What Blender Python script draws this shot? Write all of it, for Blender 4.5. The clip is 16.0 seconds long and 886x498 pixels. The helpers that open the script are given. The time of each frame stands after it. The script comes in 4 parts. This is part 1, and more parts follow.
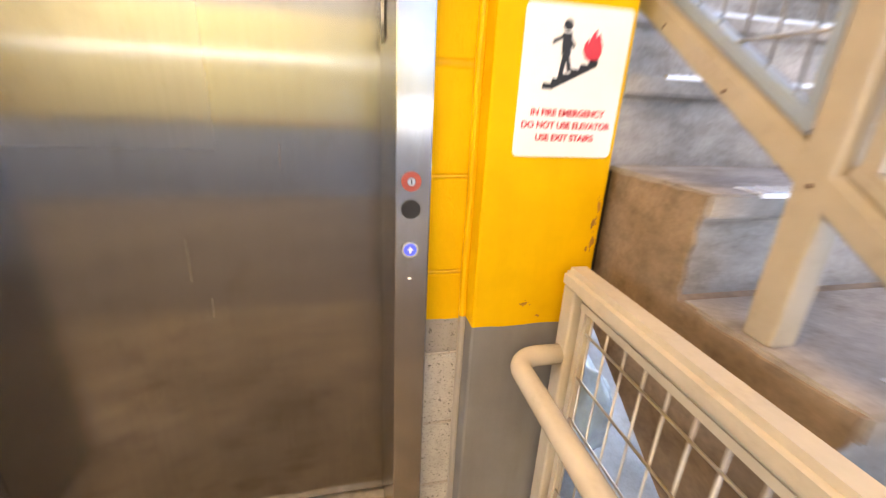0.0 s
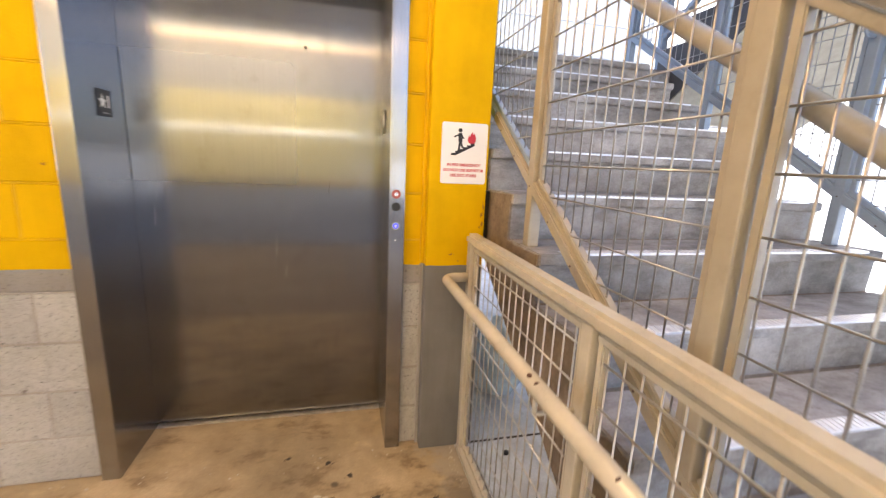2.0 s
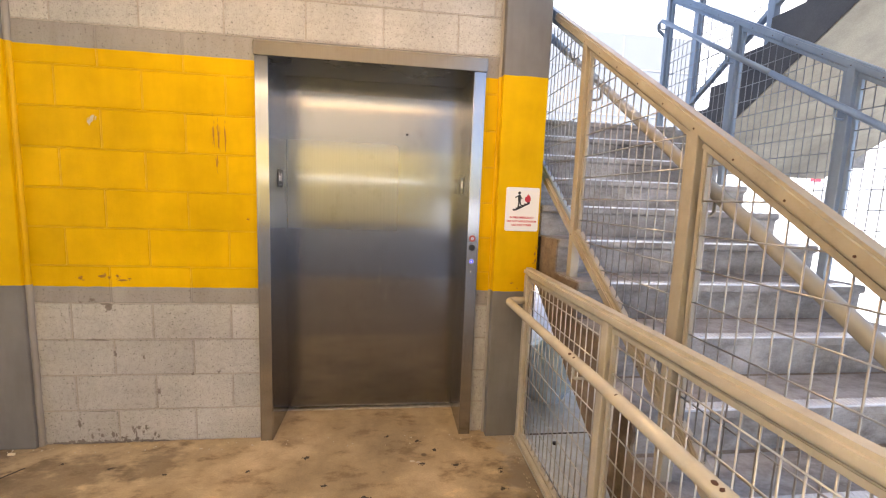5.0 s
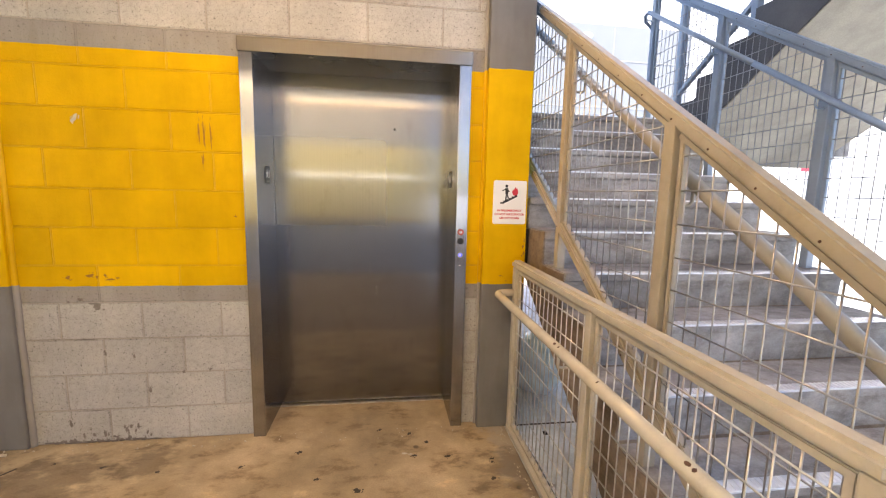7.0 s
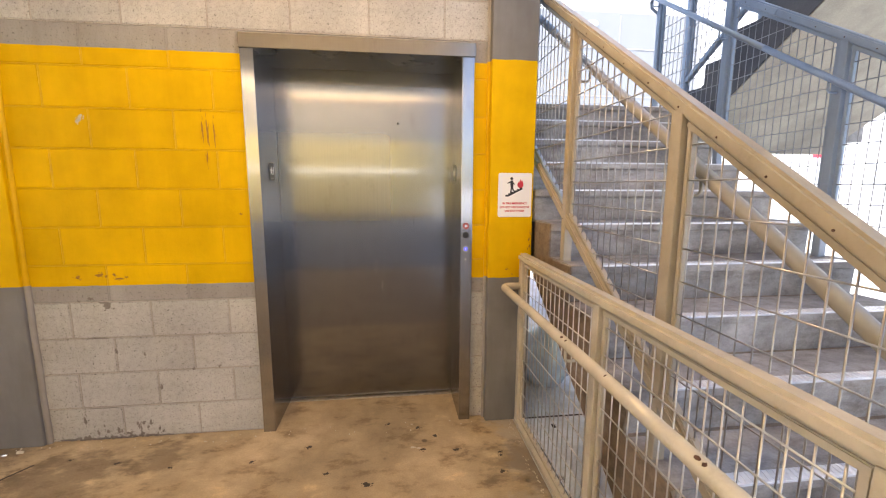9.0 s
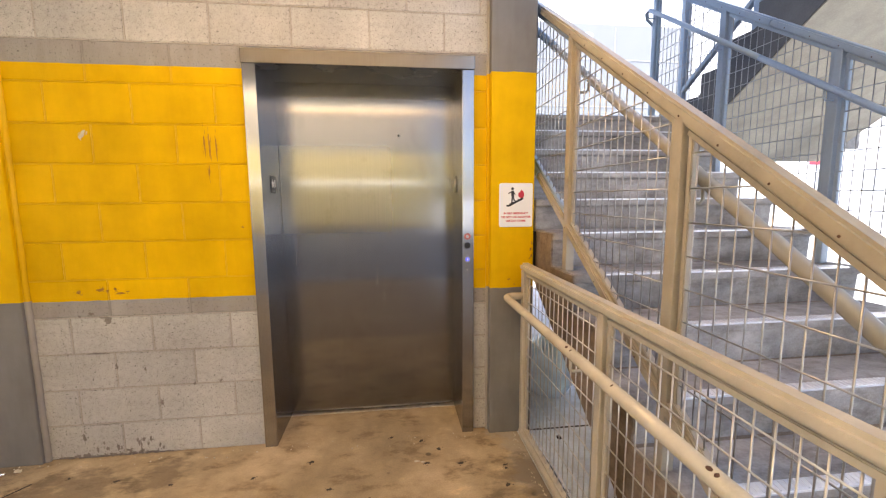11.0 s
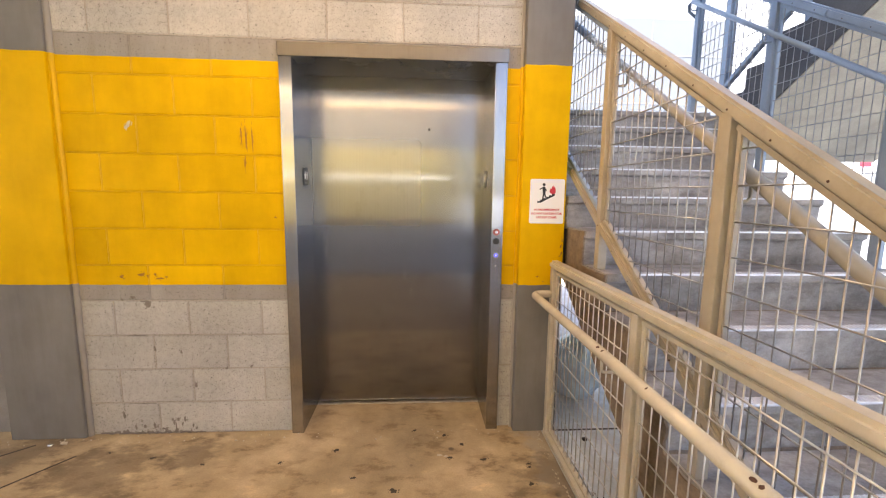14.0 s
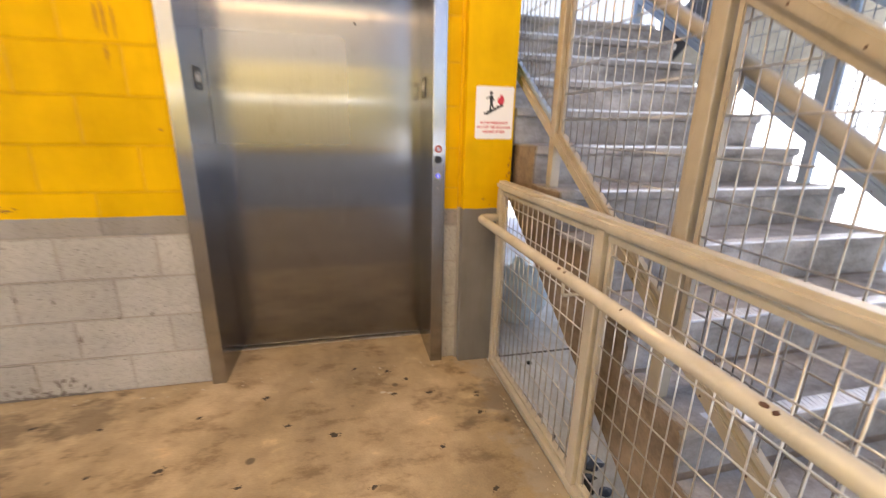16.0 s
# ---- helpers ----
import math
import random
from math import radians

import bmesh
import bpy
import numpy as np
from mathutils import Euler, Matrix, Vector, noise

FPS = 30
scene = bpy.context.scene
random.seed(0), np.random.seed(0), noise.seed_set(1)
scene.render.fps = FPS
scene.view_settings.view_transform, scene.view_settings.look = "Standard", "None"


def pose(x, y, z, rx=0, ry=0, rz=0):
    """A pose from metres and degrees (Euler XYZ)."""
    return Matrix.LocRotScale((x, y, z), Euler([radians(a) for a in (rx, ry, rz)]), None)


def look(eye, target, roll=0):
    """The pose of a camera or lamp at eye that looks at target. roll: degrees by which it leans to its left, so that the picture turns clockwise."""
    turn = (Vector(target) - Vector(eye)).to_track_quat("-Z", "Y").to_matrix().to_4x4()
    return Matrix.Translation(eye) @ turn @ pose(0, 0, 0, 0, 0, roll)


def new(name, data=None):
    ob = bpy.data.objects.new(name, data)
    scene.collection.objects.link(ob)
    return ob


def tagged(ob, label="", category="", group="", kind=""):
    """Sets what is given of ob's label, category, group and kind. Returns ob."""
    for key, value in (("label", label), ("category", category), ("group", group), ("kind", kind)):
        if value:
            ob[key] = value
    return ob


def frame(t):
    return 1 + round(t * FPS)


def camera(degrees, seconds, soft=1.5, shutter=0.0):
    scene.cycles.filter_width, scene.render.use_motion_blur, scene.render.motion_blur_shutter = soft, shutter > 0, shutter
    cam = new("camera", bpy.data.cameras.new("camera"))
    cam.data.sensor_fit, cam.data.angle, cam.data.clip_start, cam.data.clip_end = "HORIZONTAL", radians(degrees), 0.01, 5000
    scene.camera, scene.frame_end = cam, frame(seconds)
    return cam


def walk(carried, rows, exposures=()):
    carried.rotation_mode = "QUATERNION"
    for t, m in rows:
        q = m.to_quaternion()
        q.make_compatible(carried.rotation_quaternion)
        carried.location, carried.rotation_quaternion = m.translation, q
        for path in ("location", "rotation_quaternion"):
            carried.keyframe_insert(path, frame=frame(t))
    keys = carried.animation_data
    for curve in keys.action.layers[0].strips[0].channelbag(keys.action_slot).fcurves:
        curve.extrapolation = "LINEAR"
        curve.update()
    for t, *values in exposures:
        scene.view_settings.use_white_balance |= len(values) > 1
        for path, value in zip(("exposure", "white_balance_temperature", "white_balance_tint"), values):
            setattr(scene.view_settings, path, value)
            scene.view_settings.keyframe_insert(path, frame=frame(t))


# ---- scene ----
cam = camera(94.3, 16.0, soft=1.15, shutter=0.6)
PATH = [
    (0, (2.05, -0.78, 1.358), (2.47, 1.047, 0.662), 2.8),
    (0.5, (2.01, -1.08, 1.375), (2.397, 0.846, 1.002), 0.1),
    (1, (2.018, -1.319, 1.368), (2.41, 0.625, 1.114), 0.7),
    (1.5, (2.032, -1.552, 1.358), (2.483, 0.354, 0.953), 2.5),
    (2, (1.947, -1.76, 1.345), (2.41, 0.142, 0.935), 2.6),
    (2.5, (1.808, -1.975, 1.375), (1.915, -0.02, 0.97), 3.1),
    (3, (1.808, -2.219, 1.351), (1.727, -0.269, 0.914), 1.5),
    (3.5, (1.781, -2.301, 1.374), (1.906, -0.329, 1.069), 1.8),
    (4, (1.727, -2.323, 1.471), (1.877, -0.337, 1.28), 0.5),
    (4.2, (1.687, -2.345, 1.446), (1.895, -0.366, 1.248), 1.9),
    (6.5, (1.728, -2.37, 1.427), (2.003, -0.409, 1.148), 1.9),
    (7, (1.732, -2.378, 1.428), (2.002, -0.414, 1.161), 1.3),
    (7.5, (1.731, -2.377, 1.429), (1.996, -0.412, 1.162), 1.1),
    (8, (1.734, -2.378, 1.43), (1.993, -0.416, 1.144), 0.8),
    (8.5, (1.741, -2.371, 1.43), (1.984, -0.409, 1.129), 0.5),
    (11, (1.729, -2.366, 1.429), (1.969, -0.395, 1.183), -0.4),
    (11.5, (1.724, -2.369, 1.43), (1.951, -0.395, 1.201), -0.3),
    (12, (1.726, -2.372, 1.431), (1.934, -0.394, 1.219), -0.1),
    (12.5, (1.712, -2.374, 1.426), (1.869, -0.392, 1.205), 0.6),
    (13, (1.712, -2.369, 1.426), (1.854, -0.389, 1.185), 0.4),
    (13.5, (1.716, -2.359, 1.423), (1.852, -0.38, 1.173), 0.5),
    (14, (1.709, -2.354, 1.419), (1.83, -0.375, 1.155), 0.7),
    (14.5, (1.707, -2.356, 1.419), (1.832, -0.382, 1.126), 0.8),
    (15, (1.705, -2.355, 1.421), (1.876, -0.392, 1.078), 0.8),
    (15.5, (1.695, -2.303, 1.391), (1.948, -0.364, 0.969), 0.7),
    (16, (1.705, -2.11, 1.309), (2.141, -0.241, 0.745), 1.1),
]
walk(cam, [(t, look(eye, target, roll)) for t, eye, target, roll in PATH],
     [(0, 2.72), (0.5, 2.56), (1.0, 2.34), (1.5, 2.30), (2.0, 2.23), (2.5, 2.27), (3.2, 2.34), (3.5, 2.10), (4.0, 2.02), (8.0, 1.98), (12.0, 1.98), (14.0, 2.05), (16.0, 2.09)])

# ---- world, sun, lamps ----
world = bpy.data.worlds.new("sky")
scene.world = world
world.use_nodes = True
wn = world.node_tree
sky = wn.nodes.new("ShaderNodeTexSky")
sky.sky_type = "NISHITA"
sky.sun_disc = False
SUN_EL, SUN_AZ = 52.0, 235.0      # elevation; azimuth from +y towards +x
sky.sun_elevation, sky.sun_rotation = radians(SUN_EL), radians(SUN_AZ)
sky.air_density, sky.dust_density, sky.ozone_density = 0.6, 2.2, 1.2
wn.links.new(sky.outputs[0], wn.nodes["Background"].inputs[0])
wn.nodes["Background"].inputs[1].default_value = 0.15


def sun_lamp():
    d = bpy.data.lights.new("sun", "SUN")
    d.energy, d.angle, d.color = 5.0, radians(0.6), (1.0, 0.95, 0.88)
    ob = new("sun", d)
    s = Vector((math.sin(radians(SUN_AZ)) * math.cos(radians(SUN_EL)), math.cos(radians(SUN_AZ)) * math.cos(radians(SUN_EL)), math.sin(radians(SUN_EL))))
    ob.matrix_world = look(s * 30, (0, 0, 0))


sun_lamp()


def area_lamp(name, at, sx, sy, watts, colour):
    d = bpy.data.lights.new(name, "AREA")
    d.shape, d.size, d.size_y, d.energy, d.color = "RECTANGLE", sx, sy, watts, colour
    ob = new(name, d)
    ob.matrix_world = pose(*at)
    return ob


WARM = (1.0, 0.61, 0.29)
area_lamp("tube_light_rear", (0.65, -4.05, 2.855), 3.6, 0.16, 5.0, (1.0, 0.57, 0.24))
# Added fill lamp without a known source; brightens the wall mirrored in the door.
wash = area_lamp("reflection_fill_light", (0.25, -3.36, 2.87), 3.6, 0.05, 30, (1.0, 0.86, 0.66))
wash.matrix_world = look((0.25, -3.36, 2.87), (0.25, -4.3, 1.75))
area_lamp("tube_light_front", (1.40, -1.0, 2.855), 1.9, 0.16, 8.4, WARM)


# ---- materials ----
def nodes_of(name):
    m = bpy.data.materials.new(name)
    m.use_nodes = True
    nt = m.node_tree
    return m, nt, nt.nodes["Principled BSDF"]


def put(nt, kind, **kw):
    n = nt.nodes.new("ShaderNode" + kind)
    for k, v in kw.items():
        n.inputs[k].default_value = v
    return n


def noise_at(nt, scale, detail=6, rough=0.6, coords="Object", stretch=None):
    tc = nt.nodes.new("ShaderNodeTexCoord") if coords == "Object" else nt.nodes.new("ShaderNodeNewGeometry")
    out = tc.outputs["Object"] if coords == "Object" else tc.outputs["Position"]
    if stretch:
        mp = nt.nodes.new("ShaderNodeMapping")
        mp.inputs["Scale"].default_value = stretch
        nt.links.new(out, mp.inputs[0])
        out = mp.outputs[0]
    n = put(nt, "TexNoise", Scale=scale, Detail=detail, Roughness=rough)
    nt.links.new(out, n.inputs["Vector"])
    return n.outputs["Fac"]


def ramp(nt, fac, stops):
    r = nt.nodes.new("ShaderNodeValToRGB")
    while len(r.color_ramp.elements) < len(stops):
        r.color_ramp.elements.new(0.5)
    for e, (p, c) in zip(r.color_ramp.elements, stops):
        e.position, e.color = p, (*c, 1)
    nt.links.new(fac, r.inputs[0])
    return r.outputs[0]


def mix(nt, fac, a, b, mode="MIX"):
    m = nt.nodes.new("ShaderNodeMix")
    m.data_type, m.blend_type = "RGBA", mode
    for sock, v in ((m.inputs[0], fac), (m.inputs[6], a), (m.inputs[7], b)):
        if isinstance(v, (int, float)):
            sock.default_value = v
        elif isinstance(v, tuple):
            sock.default_value = (*v, 1)
        else:
            nt.links.new(v, sock)
    return m.outputs[2]


def bump(nt, bsdf, height, strength, dist):
    b = put(nt, "Bump", Strength=strength, Distance=dist)
    nt.links.new(height, b.inputs["Height"])
    nt.links.new(b.outputs[0], bsdf.inputs["Normal"])


def math_node(nt, op, a, b=None):
    m = nt.nodes.new("ShaderNodeMath")
    m.operation = op
    for sock, v in zip(m.inputs, (a, b)):
        if v is None:
            continue
        if isinstance(v, (int, float)):
            sock.default_value = v
        else:
            nt.links.new(v, sock)
    return m.outputs[0]


def plain(name, colour, rough=0.5, metal=0.0, vary=0.25, scale=8.0, relief=0.15, coords="Position"):
    """A surface of one colour with blotches at two scales and fine relief."""
    m, nt, b = nodes_of(name)
    big = noise_at(nt, scale, 4, 0.6, coords)
    fine = noise_at(nt, scale * 14, 4, 0.6, coords)
    lo, hi = tuple(c * (1 - vary) for c in colour), tuple(min(1, c * (1 + vary * 0.6)) for c in colour)
    col = mix(nt, ramp(nt, fine, [(0.35, (0, 0, 0)), (0.65, (0.6, 0.6, 0.6))]), ramp(nt, big, [(0.3, lo), (0.7, hi)]), colour)
    nt.links.new(col, b.inputs["Base Color"])
    b.inputs["Roughness"].default_value, b.inputs["Metallic"].default_value = rough, metal
    if relief:
        bump(nt, b, fine, relief, 0.002)
    return m


def emitter(name, colour, strength):
    m, nt, b = nodes_of(name)
    b.inputs["Base Color"].default_value = (*colour, 1)
    b.inputs["Emission Color"].default_value = (*colour, 1)
    b.inputs["Emission Strength"].default_value = strength
    return m


YELLOW, GREYPAINT = (0.69, 0.42, 0.002), (0.33, 0.315, 0.30)


def banded(name, bare, low, high, bare_low, bare_high, block, gloss=(0.5, 0.05)):
    """Wall surface: a yellow band between two heights, a grey painted band beside it, bare beyond."""
    m, nt, b = nodes_of(name)
    geo = nt.nodes.new("ShaderNodeNewGeometry")
    sep = nt.nodes.new("ShaderNodeSeparateXYZ")
    nt.links.new(geo.outputs["Position"], sep.inputs[0])
    z = sep.outputs[2]
    wob = noise_at(nt, 9, 3, 0.5, "Position")
    zz = math_node(nt, "ADD", z, math_node(nt, "MULTIPLY", math_node(nt, "SUBTRACT", wob, 0.5), 0.012))
    inside = math_node(nt, "MULTIPLY", math_node(nt, "GREATER_THAN", zz, low), math_node(nt, "LESS_THAN", zz, high))
    painted = math_node(nt, "MULTIPLY", math_node(nt, "GREATER_THAN", zz, bare_low), math_node(nt, "LESS_THAN", zz, bare_high))
    info = nt.nodes.new("ShaderNodeObjectInfo")
    fine = noise_at(nt, 170, 4, 0.7, "Position")
    pores = noise_at(nt, 78, 4, 0.65, "Position")
    big = noise_at(nt, 2.6, 5, 0.6, "Position")
    streak = noise_at(nt, 6, 4, 0.6, "Position", (3, 3, 0.5))
    tone = mix(nt, 1.0, ramp(nt, big, [(0.3, (0.82,) * 3), (0.7, (1.1,) * 3)]), ramp(nt, info.outputs["Random"], [(0, (0.92,) * 3), (1, (1.06,) * 3)]), "MULTIPLY")
    speck = ramp(nt, fine, [(0.32, (0.40, 0.39, 0.38)), (0.45, (1, 1, 1)), (0.62, (1, 1, 1)), (0.75, (1.25, 1.25, 1.22))])
    raw = mix(nt, 1.0, mix(nt, 1.0, bare, tone, "MULTIPLY"), speck, "MULTIPLY")
    if block:
        mottle = noise_at(nt, 38, 6, 0.72, "Position")
        raw = mix(nt, 0.55, raw, ramp(nt, mottle, [(0.33, (0.66, 0.63, 0.60)), (0.48, (1, 1, 1)), (0.68, (1.16, 1.15, 1.14))]), "MULTIPLY")
    pit = ramp(nt, pores, [(0.35, (0.12,) * 3), (0.40, (1,) * 3)])
    raw = mix(nt, 0.72 if block else 0.2, raw, pit, "MULTIPLY")
    grime = ramp(nt, streak, [(0.38, (0.88, 0.86, 0.83)), (0.6, (1, 1, 1))])
    yel = mix(nt, 1.0, YELLOW, mix(nt, 0.3, tone, grime, "MULTIPLY"), "MULTIPLY")
    # Lower band of the back wall: bluish daylight is put into its colour.
    gry = mix(nt, 1.0, {"painted_concrete": (0.20, 0.197, 0.193), "back_wall_lit_concrete": (0.42, 0.46, 0.54)}.get(name, GREYPAINT), mix(nt, 0.6, tone, grime, "MULTIPLY"), "MULTIPLY")
    if block:
        gry = mix(nt, 0.6, mix(nt, 0.6, gry, pit, "MULTIPLY"), speck, "MULTIPLY")
    col = mix(nt, painted, raw, gry)
    col = mix(nt, inside, col, yel)
    nt.links.new(col, b.inputs["Base Color"])
    nt.links.new(ramp(nt, inside, [(0, (0.85,) * 3), (1, (gloss[0],) * 3)]), b.inputs["Roughness"])
    nt.links.new(ramp(nt, inside, [(0, (0.06,) * 3), (1, (gloss[1],) * 3)]), b.inputs["Specular IOR Level"])
    h = math_node(nt, "ADD", math_node(nt, "MULTIPLY", fine, 0.5), pores)
    bump(nt, b, h, 0.5 if block else 0.12, 0.004)
    return m


Y_LOW, Y_HIGH = 0.905, 2.112
COURSE, Z0 = 0.2032, 0.195
M_BLOCK = banded("painted_block", (0.465, 0.455, 0.435), Y_LOW - 0.01, Y_HIGH, Z0 + 3 * COURSE + 0.003, Z0 + 10 * COURSE - 0.003, True)
M_PILASTER = banded("painted_concrete", (0.25, 0.245, 0.24), Y_LOW, Y_HIGH + 0.005, -9, 99, False)
# Back wall's upper tone is raised in place of a glow on it.
M_BACKWALL = banded("back_wall_lit_concrete", (0.50, 0.49, 0.47), Y_LOW, Y_HIGH + 0.005, -9, 2.1, False)
M_MORTAR = banded("painted_mortar", (0.47, 0.435, 0.395), Y_LOW - 0.01, Y_HIGH, Z0 + 3 * COURSE + 0.003, Z0 + 10 * COURSE - 0.003, False)

M_JOINT = banded("painted_joint_bead", (0.43, 0.40, 0.365), Y_LOW - 0.01, Y_HIGH, Z0 + 3 * COURSE + 0.003, Z0 + 10 * COURSE - 0.003, False, (0.34, 0.26))


def brushed(name, rough, colour, grain=0.7, haze=0.4, haze_rough=0.42):
    """Stainless steel with fine upright brush lines: a clear sheen and a hazy one, smeared across the brushing."""
    m, nt, b = nodes_of(name)
    lines = noise_at(nt, 60, 3, 0.6, "Position", (2.6, 2.6, 0.03))
    smear = noise_at(nt, 3.0, 4, 0.6, "Position", (1, 1, 0.5))
    touch = noise_at(nt, 11.0, 6, 0.7, "Position", (1, 1, 0.7))
    col = mix(nt, 1.0, colour, ramp(nt, lines, [(0.3, (0.95,) * 3), (0.7, (1.04,) * 3)]), "MULTIPLY")
    col = mix(nt, 1.0, col, ramp(nt, touch, [(0.30, (0.88, 0.87, 0.85)), (0.45, (1, 1, 1))]), "MULTIPLY")
    geo = nt.nodes.new("ShaderNodeNewGeometry")
    across = nt.nodes.new("ShaderNodeVectorMath")
    across.operation = "CROSS_PRODUCT"
    across.inputs[1].default_value = (0.02, 0.01, 1.0)
    nt.links.new(geo.outputs["True Normal"], across.inputs[0])
    wide = nt.nodes.new("ShaderNodeBsdfPrincipled")
    for sh, rg in ((b, rough), (wide, haze_rough)):
        nt.links.new(col, sh.inputs["Base Color"])
        sh.inputs["Metallic"].default_value = 1.0
        nt.links.new(ramp(nt, smear, [(0.3, (rg * 0.88,) * 3), (0.7, (rg * 1.15,) * 3)]), sh.inputs["Roughness"])
        sh.inputs["Anisotropic"].default_value = grain
        nt.links.new(across.outputs[0], sh.inputs["Tangent"])
    both = nt.nodes.new("ShaderNodeMixShader")
    both.inputs[0].default_value = haze
    nt.links.new(b.outputs[0], both.inputs[1])
    nt.links.new(wide.outputs[0], both.inputs[2])
    nt.links.new(both.outputs[0], nt.nodes["Material Output"].inputs[0])
    return m


M_STEEL = brushed("brushed_steel", 0.135, (0.245, 0.248, 0.26), 0.9, 0.25, 0.36)
M_HAZY_STEEL = brushed("hazier_steel", 0.136, (0.250, 0.254, 0.268), 0.9, 0.31, 0.36)
M_FRAME = brushed("frame_steel", 0.16, (0.37, 0.37, 0.38), 0.85, 0.25, 0.36)
# Same steel as the jambs; the dark ceiling's reflection is in its colour.
M_HEADSTEEL = brushed("head_steel_dim_reflection", 0.22, (0.27, 0.25, 0.22), 0.3, 0.3, 0.45)


def concrete(name, colour, warm, spots, wear=1.0, coords="Position"):
    """Worn concrete with stains, pale patches, grit and dark gum spots."""
    m, nt, b = nodes_of(name)
    big = noise_at(nt, 1.4, 6, 0.62, coords)
    mid = noise_at(nt, 7.0, 6, 0.65, coords)
    fine = noise_at(nt, 120, 4, 0.7, coords)
    col = ramp(nt, big, [(0.28, tuple(c * 0.62 for c in colour)), (0.5, colour), (0.72, warm)])
    col = mix(nt, 0.7, col, ramp(nt, mid, [(0.3, (0.72 - 0.3 * (wear - 1), 0.70 - 0.3 * (wear - 1), 0.68 - 0.3 * (wear - 1))), (0.6, (1.08,) * 3)]), "MULTIPLY")
    if wear > 1:
        drips = noise_at(nt, 4.0, 6, 0.7, coords, (0.5, 1.0, 1.3))
        col = mix(nt, 0.42, col, ramp(nt, drips, [(0.38, (0.33, 0.28, 0.235)), (0.50, (0.95, 0.93, 0.9)), (0.66, (1.2,) * 3)]), "MULTIPLY")
        splotch = noise_at(nt, 13.0, 7, 0.72, coords, (0.6, 1.0, 1.2))
        col = mix(nt, 0.58, col, ramp(nt, splotch, [(0.36, (0.50, 0.45, 0.40)), (0.50, (0.97,) * 3), (0.66, (1.22, 1.22, 1.24))]), "MULTIPLY")
    col = mix(nt, 0.5, col, ramp(nt, fine, [(0.3, (0.7,) * 3), (0.7, (1.15,) * 3)]), "MULTIPLY")
    if spots:
        vor = put(nt, "TexVoronoi", Scale=3.4, Randomness=1.0)
        geo = nt.nodes.new("ShaderNodeNewGeometry")
        nt.links.new(geo.outputs["Position"], vor.inputs["Vector"])
        col = mix(nt, ramp(nt, vor.outputs["Distance"], [(0.05, (0.7,) * 3), (0.075, (0, 0, 0))]), col, (0.05, 0.04, 0.03))
        smudge = noise_at(nt, 4.2, 7, 0.68, coords, (1.0, 1.7, 1.0))
        col = mix(nt, 0.68, col, ramp(nt, smudge, [(0.36, (0.42, 0.36, 0.30)), (0.47, (0.92, 0.9, 0.88)), (0.60, (1.0, 1.0, 1.0)), (0.70, (1.45, 1.38, 1.25))]), "MULTIPLY")
        place_x = nt.nodes.new("ShaderNodeSeparateXYZ")
        nt.links.new(geo.outputs["Position"], place_x.inputs[0])
        edge = math_node(nt, "ADD", place_x.outputs[0], math_node(nt, "MULTIPLY", math_node(nt, "SUBTRACT", noise_at(nt, 9.0, 7, 0.7, coords), 0.5), 0.55))
        dust = ramp(nt, math_node(nt, "SUBTRACT", edge, 1.8), [(0.50, (0, 0, 0)), (0.60, (1, 1, 1))])
        col = mix(nt, math_node(nt, "MULTIPLY", dust, 0.6), col, (0.36, 0.335, 0.30))
        for cx, cy, rad in ((0.12, -0.34, 0.42), (-0.42, -0.16, 0.26), (0.50, -0.22, 0.24), (2.36, -0.45, 0.30)):
            sep = nt.nodes.new("ShaderNodeVectorMath")
            sep.operation = "DISTANCE"
            sep.inputs[1].default_value = (cx, cy, 0)
            nt.links.new(geo.outputs["Position"], sep.inputs[0])
            near = ramp(nt, math_node(nt, "ADD", math_node(nt, "DIVIDE", sep.outputs["Value"], rad), math_node(nt, "MULTIPLY", math_node(nt, "SUBTRACT", smudge, 0.5), 3.2)), [(0.35, (1, 1, 1)), (0.8, (0, 0, 0))])
            col = mix(nt, math_node(nt, "MULTIPLY", near, 0.52), col, (0.10, 0.075, 0.05))
    nt.links.new(col, b.inputs["Base Color"])
    nt.links.new(ramp(nt, mid, [(0.3, (0.55,) * 3), (0.7, (0.85,) * 3)]), b.inputs["Roughness"])
    bump(nt, b, math_node(nt, "ADD", fine, mid), 0.25, 0.003)
    return m


M_FLOOR = concrete("stained_floor_concrete", (0.41, 0.322, 0.20), (0.58, 0.462, 0.30), True)
M_ASPHALT = concrete("garage_floor_concrete", (0.24, 0.19, 0.14), (0.30, 0.24, 0.18), False)
M_GROUND = concrete("outdoor_concrete", (0.62, 0.65, 0.69), (0.70, 0.73, 0.76), False)
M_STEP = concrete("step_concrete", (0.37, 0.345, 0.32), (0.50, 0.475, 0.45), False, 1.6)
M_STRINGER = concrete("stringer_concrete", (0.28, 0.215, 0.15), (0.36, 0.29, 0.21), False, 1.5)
M_CREAM = plain("cream_paint", (0.52, 0.475, 0.385), 0.22, 0, 0.18, 9, 0.06)
# Darker copy of the cream paint; the stair guard's shade is in its colour.
M_CREAM_SHADE = plain("shaded_cream_paint", (0.385, 0.34, 0.265), 0.24, 0, 0.2, 7, 0.08)
M_BLUEGREY = plain("blue_grey_paint", (0.28, 0.345, 0.43), 0.3, 0, 0.18, 6, 0.06)
M_WIRE = plain("galvanised_wire", (0.62, 0.60, 0.56), 0.32, 0.75, 0.2, 20, 0)
